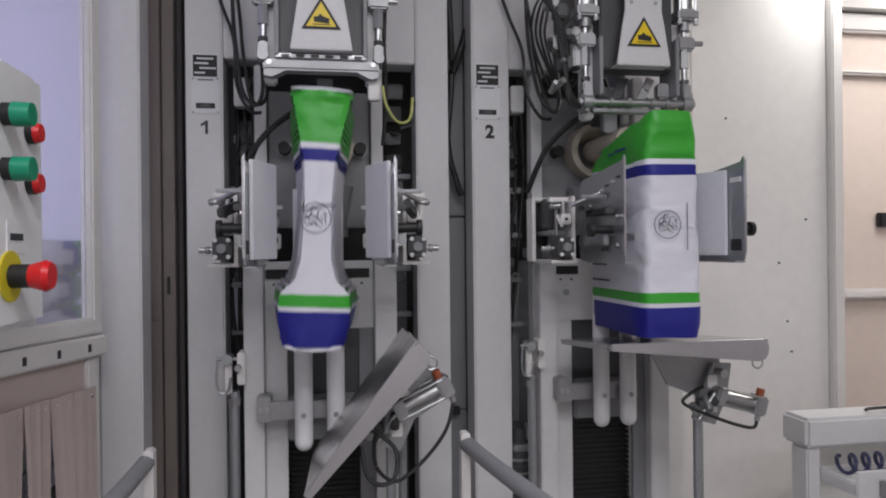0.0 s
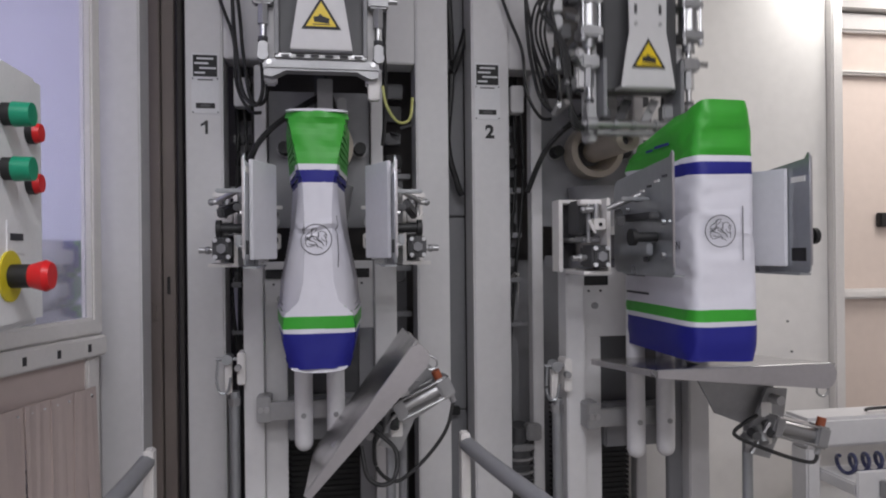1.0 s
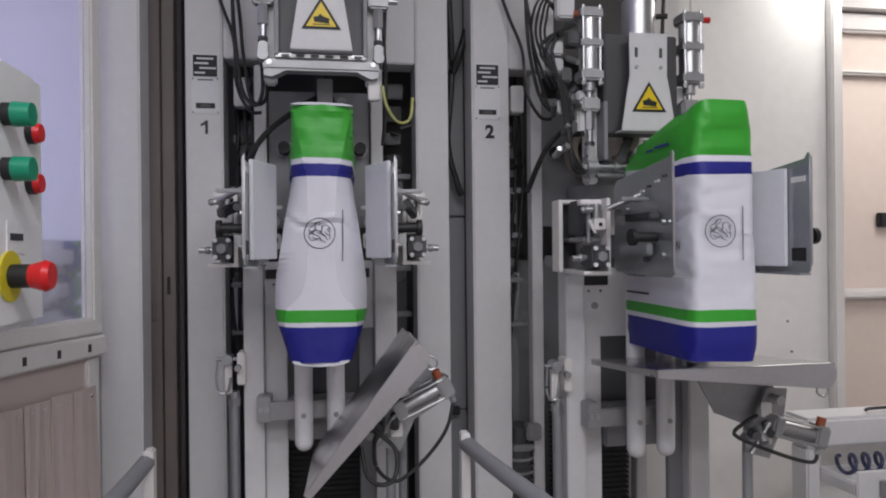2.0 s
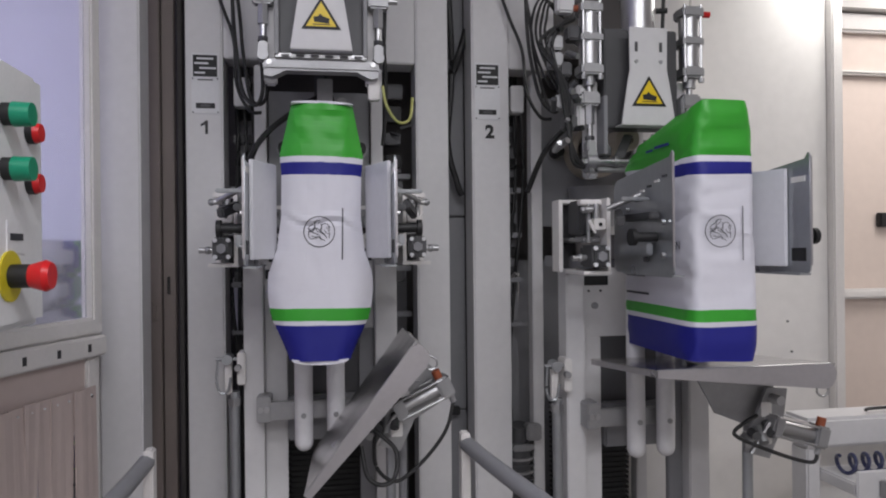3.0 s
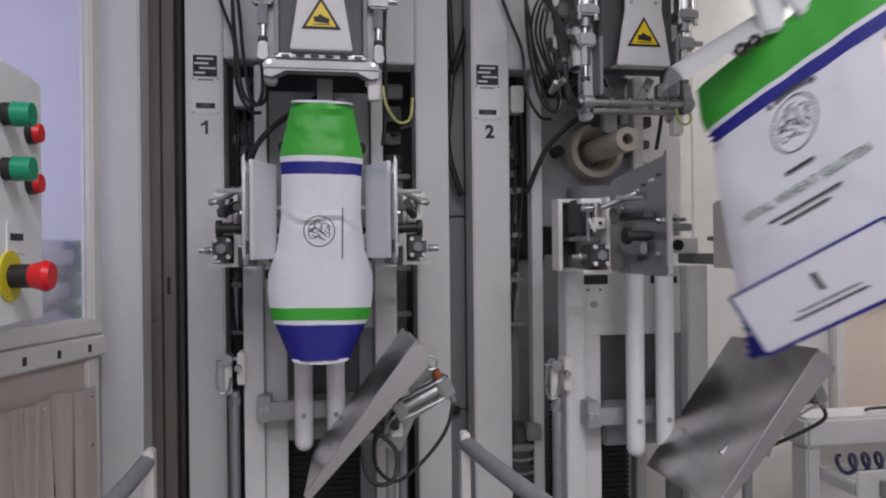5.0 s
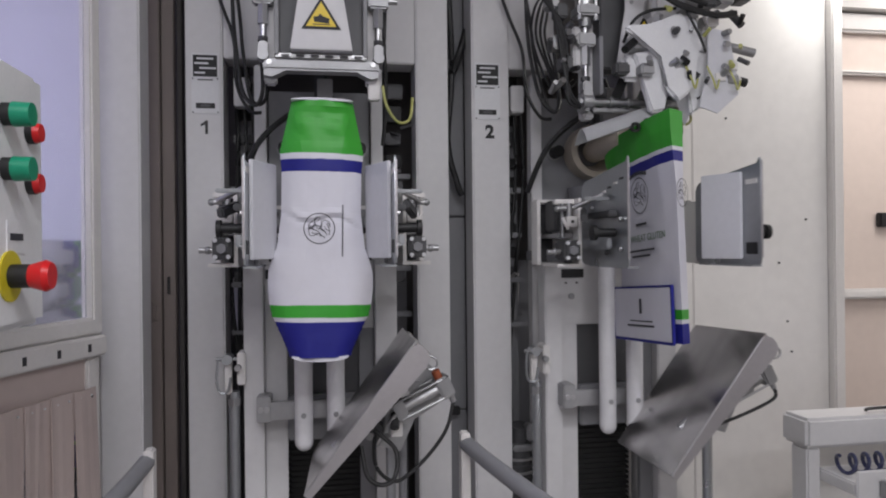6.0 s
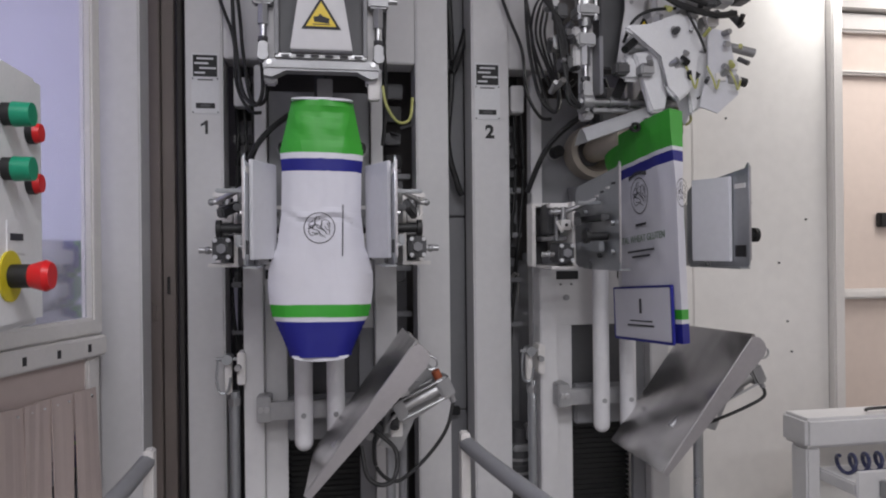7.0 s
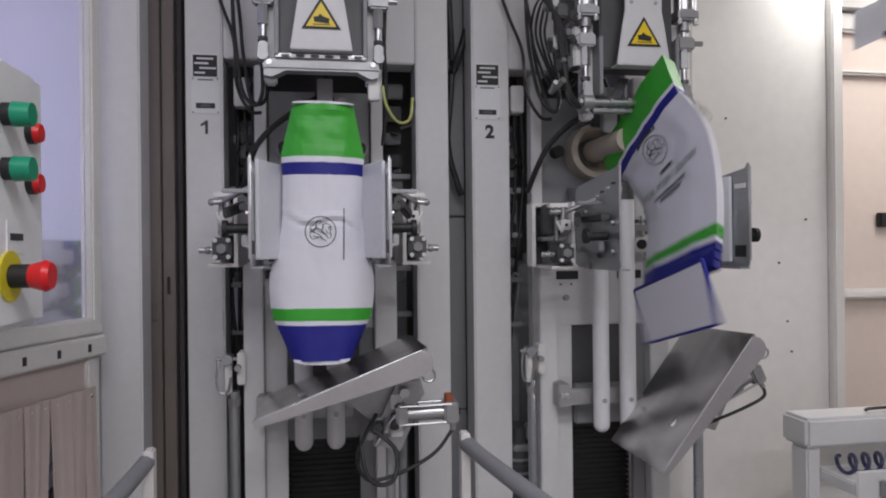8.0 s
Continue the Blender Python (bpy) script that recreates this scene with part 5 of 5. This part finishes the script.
def gripper():
    """The middle of its cross beam is the origin."""
    g = thing("bag_gripper", "white robot gripper with plates, valves and hoses", "robot gripper")
    part("beam", block(B(), -0.14, 0.20, -0.02, 0.025, 0.0, 0.035, 0.006), LABEL, g, "cross beam of the gripper")
    bm = B()
    rows = [[bm.verts.new((-0.125 + 0.25 * i, -0.055 + 0.11 * k / 10, 0.045 * math.sin(math.pi * k / 10) + 0.085 * i)) for k in range(11)] for i in range(2)]
    for k in range(10):
        bm.faces.new((rows[0][k], rows[0][k + 1], rows[1][k + 1], rows[1][k]))
    bmesh.ops.solidify(bm, geom=list(bm.faces), thickness=0.005)
    p = part("bag_plate", bm, LABEL, g, "curved white bag clamping plate")
    for x in (0.03, 0.07):
        part("suction_cup", ring(B(), (x, -0.05, 0.035 + 0.34 * x), (0.1, 1, 0.2), 0.015, 0.008, 0.02), BLACKPAINT, p, "black suction ring")
    bm = B()
    rows = [[bm.verts.new((-0.14 + 0.28 * i, 0.012 * math.cos(math.pi * k / 8), -0.055 + 0.11 * k / 8 + 0.11 * i)) for k in range(9)] for i in range(2)]
    for k in range(8):
        bm.faces.new((rows[0][k], rows[0][k + 1], rows[1][k + 1], rows[1][k]))
    bmesh.ops.solidify(bm, geom=list(bm.faces), thickness=0.005)
    q = part("bag_plate", bm, PAD, g, "grey curved clamping plate")
    part("arm", block(B(), -0.01, 0.10, 0.01, 0.05, 0.05, 0.14, 0.008), ALU, q)
    for x in (-0.05, 0.12):
        part("clip", block(B(), x - 0.012, x + 0.012, -0.012, 0.02, -0.055 + 0.39 * (x + 0.14), -0.045 + 0.39 * (x + 0.14), 0.003), BLACKPAINT, q)
    part("finger", soft(prism(B(), [(-0.13, -0.02), (-0.03, 0.0), (-0.01, -0.08), (-0.03, -0.19), (-0.075, -0.20), (-0.10, -0.10)], -0.03, 0.0), 0.007), LABEL, g, "white plastic finger")
    part("finger", block(B(), -0.16, -0.10, -0.015, 0.015, -0.10, -0.02, 0.012), LABEL, g)
    part("finger", soft(prism(B(), [(0.03, 0.0), (0.13, -0.01), (0.15, -0.07), (0.11, -0.17), (0.06, -0.20), (0.05, -0.10)], -0.02, 0.012), 0.007), LABEL, g)
    rng = random.Random(5)
    for k in range(14):
        x, z = rng.uniform(-0.18, 0.22), rng.uniform(-0.12, 0.10)
        if k % 2:
            part("valve", block(B(), x - 0.022, x + 0.022, -0.055, -0.01, z - 0.018, z + 0.018, 0.006), (ALU, TRIM, SHADESTEEL)[k % 3], g)
        else:
            part("fitting", rod(B(), (x, -0.05, z), (x + rng.uniform(-0.05, 0.05), -0.02, z + rng.uniform(0.01, 0.05)), 0.012, n=12), (CHROME, SHADESTEEL, BLACKPAINT)[k % 3], g)
    part("stub", rod(B(), (0.20, 0, 0.02), (0.28, -0.01, 0.0), 0.014, n=14), ALU, g)
    part("stub", rod(B(), (0.14, 0, -0.07), (0.23, -0.01, -0.09), 0.012, n=14), TRIM, g)
    part("stub_tip", rod(B(), (0.23, -0.01, -0.09), (0.25, -0.01, -0.094), 0.014, n=14), BLACKPAINT, g)
    part("shell", soft(prism(B(), [(-0.17, 0.045), (-0.15, 0.062), (-0.10, 0.052), (0.0, 0.10), (0.06, 0.085), (0.08, 0.0), (0.05, -0.05), (0.06, -0.12), (0.0, -0.17), (-0.04, -0.13), (-0.05, -0.03), (-0.09, 0.0), (-0.15, 0.03)], -0.058, -0.035), 0.007), LABEL, g, "white moulded gripper shell")
    part("side_plate", prism(B(), [(0.10, 0.06), (0.17, 0.05), (0.19, -0.06), (0.20, -0.14), (0.13, -0.20), (0.07, -0.18), (0.10, -0.06)], -0.05, -0.044), PAD, g, "grey-green side plate")
    for k in range(26):
        x, z = rng.uniform(-0.12, 0.22), rng.uniform(-0.10, 0.20)
        part("fitting", rod(B(), (x, -0.075, z), (x + rng.uniform(-0.02, 0.02), -0.05, z + rng.uniform(-0.02, 0.02)), rng.uniform(0.004, 0.011), n=9), (CHROME, SHADESTEEL, ALU, BLACKPAINT, WIRE)[k % 5], g)
    for k in range(4):
        part("block", block(B(), 0.02 + 0.06 * k, 0.065 + 0.06 * k, -0.06, 0.0, 0.11 + 0.012 * k, 0.16 + 0.012 * k, 0.005), (ALU, SHADESTEEL)[k % 2], g)
    part("hose", sweep(B(), [(-0.12, 0.0, 0.35), (-0.10, -0.06, 0.20), (-0.02, -0.08, 0.12), (0.10, -0.08, 0.09), (0.18, -0.07, 0.10)], 0.010), BLACK, g)
    part("hose", sweep(B(), [(-0.09, 0.0, 0.35), (-0.08, -0.06, 0.22), (-0.01, -0.08, 0.15), (0.08, -0.08, 0.12)], 0.008), BLACK, g)
    part("hose", sweep(B(), [(-0.15, 0.0, 0.02), (-0.14, -0.05, 0.07), (-0.09, -0.06, 0.10), (-0.01, -0.06, 0.11)], 0.005), BLACK, g)
    part("hose", sweep(B(), [(0.02, -0.07, 0.10), (0.05, -0.09, 0.02), (0.08, -0.07, -0.02)], 0.004), BLACK, g)
    for k in range(3):
        part("wire", sweep(B(), [(0.02 + 0.07 * k, -0.06, -0.06), (0.03 + 0.07 * k, -0.075, -0.10), (0.045 + 0.07 * k, -0.07, -0.13), (0.06 + 0.07 * k, -0.06, -0.10)], 0.003), WIRE, g)
    part("arm", block(B(), -0.05, 0.06, 0.0, 0.09, 0.02, 0.55, 0.012), WHITE, g, "white arm carrying the gripper")
    return g, p, q


robot, robot_left, robot_right = gripper()


# ---- what moves ----
# seconds, share of the forward way, metres of lift of the second carriage
CARRIAGE = [(0.0, 0.0, 0.0), (0.2, 0.0, 0.0), (0.35, 0.19, 0.003), (0.5, 0.485, 0.006), (0.65, 0.80, 0.0), (0.8, 0.97, -0.016), (0.9, 1.0, -0.024), (1.0, 1.0, -0.026), (3.7, 1.0, -0.026), (4.8, 1.0, -0.024), (5.15, 0.98, -0.022), (5.4, 0.92, -0.018), (5.6, 0.82, -0.013), (5.8, 0.66, -0.010), (5.9, 0.43, -0.009), (6.0, 0.20, -0.010), (6.15, 0.05, -0.014), (6.3, 0.0, -0.018), (8.0, 0.0, -0.018)]
WAY = 0.267


def tray_rows(table):
    return [(t, pose(0.214, 0, 1.302, 0, -a, 0)) for t, a in table]


def cylinder_rows(table):
    return [(t, pose(0.17, 1.97, 1.15, 0, 15 - a * 0.75, 0)) for t, a in table]


def jaw_rows(side, table):
    """seconds, metres towards the middle, degrees of swing outwards."""
    return [(t, pose(side * (0.180 - inward), 1.76, 1.705, 0, 0, side * swing)) for t, inward, swing in table]


def fill_first_bag():
    shapes = [(0.0, THIN, 1.0, 0.0), (0.1, THIN, 1.0, 0.0), (0.3, THIN, 1.0, 0.0), (0.6, THIN, 1.0, 0.0), (0.8, THIN, 1.0, 0.45), (1.0, HALF, 1.0, 0.0), (1.5, MORE, 1.0, 0.0), (1.7, MORE, 1.0, 0.1), (2.3, MORE, 1.0, 0.7), (2.8, FULL, 1.0, 0.0), (3.5, FULL, 1.0, 0.0), (8.0, FULL, 1.0, 0.0)]
    follow = {id(THIN): HALF, id(HALF): MORE, id(MORE): FULL, id(FULL): FULL}
    for fold, side, s, v, core, wm, py in strips_1:
        rf, rs = [], []
        for t, shape, k, blend in shapes:
            w = along(shape, v) * k
            w += (along(follow[id(shape)], v) - w) * blend
            # the fold turns until the bag's edge stands at the half width w
            a, fall = 0.0, front_y(1) - py
            if wm - core > 0.006:
                reach = math.hypot(wm - core, fall)
                a = math.acos(max(-1.0, min(1.0, (w - core) / reach))) - math.atan2(fall, wm - core)
                a = min(1.5, max(0.0, a))
            c = math.cos(a)
            out = core + (wm - core) * c - fall * math.sin(a)
            back = py + (wm - core) * math.sin(a) + fall * c
            rf.append((t, pose(s * core, py, 0, 0, 0, s * math.degrees(a))))
            rs.append((t, pose(s * out, back, 0, 0, 0, -s * 12 * a / 1.57)))
        walk(fold, rf)
        walk(side, rs)
    base = (-0.007, 1.83)
    rows = []
    for t, dx, dz, lean in ((0.0, 0.004, 0.035, 2.6), (0.1, -0.014, -0.008, 1.5), (0.2, -0.012, -0.018, -1.5), (0.4, -0.014, -0.016, 0.3), (0.7, -0.012, -0.020, 0.0), (1.0, -0.010, -0.020, 0.0), (1.5, -0.002, -0.012, 0.4), (2.8, 0.003, 0.0, 0.9), (4.5, 0.003, 0.0, 0.9), (6.5, 0.004, 0.010, 1.0), (7.6, 0.005, 0.006, 0.9), (8.0, 0.006, 0.0, 0.8)):
        rows.append((t, pose(base[0] + dx, base[1], dz + 0.0) @ pose(0, 0, TOP) @ pose(0, 0, 0, 0, lean, 0) @ pose(0, 0, -TOP)))
    walk(bag_1, rows)


def sway_curtain():
    """The plastic strips stir in the draught."""
    rng = random.Random(9)
    for ob, y in curtain_strips:
        lean = rng.uniform(-2.0, 2.0)
        pin = Matrix.Translation((XW + 0.01, y, 1.215))
        walk(ob, [(0.8 * k, pin @ pose(0, 0, 0, lean + rng.uniform(-1.6, 1.6), rng.uniform(-2.5, 0.5), 0) @ pin.inverted()) for k in range(11)])


def motions():
    sway_curtain()
    fill_first_bag()
    # first station
    c, t1, cy, jl, jr = carriages[0]
    tip = [(0.0, 53), (7.45, 53), (7.6, 47), (7.8, 33), (8.0, 21)]
    walk(t1, tray_rows(tip))
    walk(cy, cylinder_rows(tip))
    close = [(0.0, 0.0, 0), (7.38, 0.0, 0), (7.5, 0.011, 0), (7.6, 0.014, 0), (8.0, 0.014, 0)]
    walk(jl, jaw_rows(-1, close))
    walk(jr, jaw_rows(1, close))
    # second station
    c, t2, cy, jl, jr = carriages[1]
    walk(c, [(t, pose(STEP, -WAY * u, z)) for t, u, z in CARRIAGE])
    tip = [(0.0, 0), (3.5, 0), (3.6, 10), (3.7, 32), (3.8, 48), (3.9, 53), (8.0, 53)]
    walk(t2, tray_rows(tip))
    walk(cy, cylinder_rows(tip))
    opening = [(0.0, 0, 0), (3.58, 0, 0), (3.7, -0.014, 0), (8.0, -0.014, 0)]
    walk(jl, jaw_rows(-1, opening))
    walk(jr, jaw_rows(1, opening))
    # second sealing head
    low = 0.213
    walk(heads[1], [(t, pose(STEP, 2.10 - y, 2.06 - low * k)) for t, k, y in ((0.0, 0, 0), (0.85, 0, 0), (0.95, 0.15, 0.02), (1.05, 0.65, 0.03), (1.15, 0.97, 0.03), (1.25, 1.0, 0.03), (1.7, 1.0, 0.03), (2.8, 0.9, 0.03), (3.5, 0.9, 0.03), (3.6, 0.55, 0.02), (3.7, 0.12, 0.0), (3.8, 0, 0), (8.0, 0, 0))])
    # full bag: carried forward, dropped, tipped off the tray
    rows = [(t, pose(STEP, 1.85 - WAY * u, 1.338 + z)) for t, u, z in CARRIAGE if t < 3.5] + [(3.5, pose(STEP, 1.85 - WAY, 1.312))]
    rows += [(3.6, pose(0.978, 1.58, 1.285, 0, -2, 0)), (3.7, pose(0.955, 1.59, 1.20, 0, -5, 3)), (3.8, pose(0.948, 1.60, 1.12, 0, -2, 6)), (3.9, pose(0.925, 1.60, 1.02, 4, 2, 10)), (4.0, pose(0.84, 1.66, 0.64, 24, 2, 22)), (4.1, pose(0.715, 1.75, 0.50, 38, 0, 65)), (4.2, pose(0.70, 1.72, 0.49, 37, 0, 66)), (4.3, pose(0.69, 1.69, 0.43, 40, 0, 68)), (4.4, pose(0.68, 1.65, 0.33, 42, 0, 70)), (4.6, pose(0.66, 1.55, 0.17, 55, 0, 72)), (4.9, pose(0.66, 1.50, 0.11, 84, 0, 74)), (8.0, pose(0.66, 1.50, 0.11, 84, 0, 74))]
    walk(bag_2, rows)
    # empty bag: brought by the gripper, hung on the spout, blown open
    rows = [(0.0, pose(2.5, 1.2, 2.7, -30, 0, 55)), (3.5, pose(2.2, 1.25, 2.6, -30, 0, 55)), (3.7, pose(1.75, 1.35, 2.4, -38, 0, 55)), (3.8, pose(1.24, 1.30, 2.20, -44, 0, 55)), (3.9, pose(1.00, 1.31, 2.09, -48, 0, 55)), (4.0, pose(0.917, 1.318, 2.052, -52, 0, 55)), (4.1, pose(0.904, 1.318, 2.05, -50, 0, 55)), (4.2, pose(0.902, 1.318, 2.05, -48, 0, 55)), (4.7, pose(0.902, 1.318, 2.05, -48, 0, 55)),
            (5.0, pose(0.97, 1.65, 2.01, -30, 0, 40)), (5.4, pose(0.975, 2.0, 1.98, -14, 0, 14)), (5.7, pose(0.985, 2.22, 1.958, -6, 0, 2)), (5.8, pose(0.985, 2.25, 1.955, -5, 0, 0)), (6.0, pose(0.985, 2.25, 1.955, -4, 0, 0)), (7.8, pose(0.985, 2.25, 1.955, -4, 0, 0)), (7.9, pose(0.99, 2.26, 1.965, -18, 0, 0)), (8.0, pose(0.995, 2.29, 1.955, -29, 0, 3))]
    walk(bag_3, rows)
    # seconds, even shear of the hanging bag, swing of its lower end sideways, billow across the face, curl, share of the grip at the valve corner, fanning of the lower end
    sway = [(0.0, 0.4, 0.0, 0.0, 0, 0, 0), (3.8, 0.3, 0.0, 0.0, 30, 1, 0), (4.0, 0.5, 0.0, 0.0, 45, 1, 0), (4.1, 0.95, 0.0, 0.0, 55, 1, 0), (4.2, 1.0, 0.9, 0.0, 76, 1, -6), (4.3, 1.0, 1.2, 0.0, 84, 1, -10), (4.4, 1.0, 0.8, 0.0, 78, 1, -6), (4.5, 0.9, 0.0, 0.0, 62, 1, 0), (4.7, 0.85, 0.0, 0.0, 58, 1, 0), (4.85, 0.7, 0.0, 0.0, 34, 0.9, 0), (5.0, 0.45, 0.0, 0.0, 8, 0.7, 0), (5.2, 0.3, 0.0, 0.0, 0, 0.4, 0), (5.4, 0.2, 0.0, 0.0, 0, 0.2, 0), (5.8, 0.05, 0.0, 0.03, 0, 0, 0), (6.0, 0.0, 0.0, 0.0, 0, 0, 0), (6.2, 0.0, 0.0, 0.0, 0, 0, 0), (7.2, 0.02, 0.0, 0.01, 0, 0, 0), (7.8, 0.0, 0.0, 0.0, 0, 0, 0), (7.9, -0.10, 0.14, 0.02, 0, 0, 5), (8.0, -0.52, 0.95, 0.0, -10, 0, 18)]
    hinge = -0.655 - flap_z
    for ob, z0, z1 in strips_3 + [(flap_3, flap_z, 0)]:
        d = max(0.0, -0.127 - z0)
        rows = []
        for t, k, w, c, curl, grip, fan in sway:
            # the lower part curls away from the face
            x, z, steps, onset = 0.0, z0 + d, 24, 0.10 * (1 - grip)
            for i in range(steps):
                a = radians(curl) * min(1.0, max(0.0, ((i + 0.5) / steps * d - onset) / 0.12))
                x += math.sin(a) * d / steps
                z -= math.cos(a) * d / steps
            a = curl * min(1.0, max(0.0, (d - onset) / 0.12))
            e = d - 0.45 * max(0.0, d - 0.2) * (curl / 60)
            reach = 0.085 * min(1.0, max(0.0, (z0 + 0.16) / 0.09))
            slip = grip * (0.62 * min(max(0.0, -z0), 0.127) - reach)
            turn = pose(0, -0.26, 0) @ pose(0, 0, 0, fan * d / 0.53, 0, 0) @ pose(0, 0.26, 0)
            rows.append((t, pose(x + c * d * d * 2.2, k * e + w * e * e + slip, z if d > 0 else z0, 0, -a, 0) @ turn))
        if ob == flap_3:
            # the block bottom swings open at the end
            rows = [(t, m) for t, m in rows if t < 7.95] + [(7.95, rows[-1][1].lerp(rows[-2][1], 0.5)), rows[-1]]
            swing = {7.9: 25, 7.95: 110, 8.0: 196}
            rows = [(t, m @ pose(-0.036, 0, hinge, 0, -swing[t], 0) @ pose(0.036, 0, -hinge)) if t in swing else (t, m) for t, m in rows]
        walk(ob, rows)
    base = (1.055, 2.0, 2.205)
    rows = [(0.0, (1.6, -0.7, 0.6)), (3.5, (1.3, -0.7, 0.5)), (3.7, (0.85, -0.65, 0.35)), (3.8, (0.33, -0.84, 0.29)), (3.9, (0.09, -0.84, 0.18)), (4.0, (0.045, -0.84, 0.10)), (4.1, (0.035, -0.84, 0.085)), (4.7, (0.035, -0.84, 0.085)), (5.0, (0.04, -0.50, 0.09)), (5.4, (0.03, -0.16, 0.05)), (5.8, (0.0, 0.0, 0.0)), (7.0, (0.0, 0.0, 0.0)),
            (7.1, (0.01, 0.0, 0.0)), (7.2, (0.06, -0.03, 0.0)), (7.3, (0.15, -0.08, 0.13)), (7.4, (0.20, -0.12, 0.23)), (7.5, (0.24, -0.15, 0.28)), (7.6, (0.28, -0.16, 0.29)), (7.8, (0.32, -0.18, 0.29)), (8.0, (0.46, -0.22, 0.34))]
    walk(robot, [(t, pose(base[0] + x, base[1] + y, base[2] + z)) for t, (x, y, z) in rows])
    walk(robot_left, [(t, pose(-0.15 + x, 0.04, -0.285 + z, 0, r, 0)) for t, x, z, r in ((0.0, 0, 0, -18), (4.7, 0, 0, -18), (5.5, 0, 0, 0), (7.0, 0, 0, 0), (7.1, -0.06, 0.03, 0), (7.2, -0.17, 0.10, -5), (7.3, -0.11, 0.19, -15), (7.4, -0.22, 0.11, -18), (7.5, -0.34, 0.065, -20), (7.8, -0.38, 0.10, -20), (8.0, -0.52, 0.30, -20))])
    walk(robot_right, [(t, pose(0.08 + x, 0.0, -0.10 + z, 0, e, r)) for t, x, z, r, e in ((0.0, 0.03, 0, 20, -42), (7.0, 0.03, 0, 20, -42), (7.1, 0.02, -0.03, 5, -25), (7.2, 0.03, -0.11, -12, -5), (7.3, 0.03, -0.16, -28, 0), (7.5, 0.04, -0.21, -36, 0), (7.8, 0.06, -0.20, -38, 0), (8.0, 0.10, -0.20, -38, 0))])


carriages[0][0].matrix_world = pose(-0.008, -0.10, 0.005)
motions()
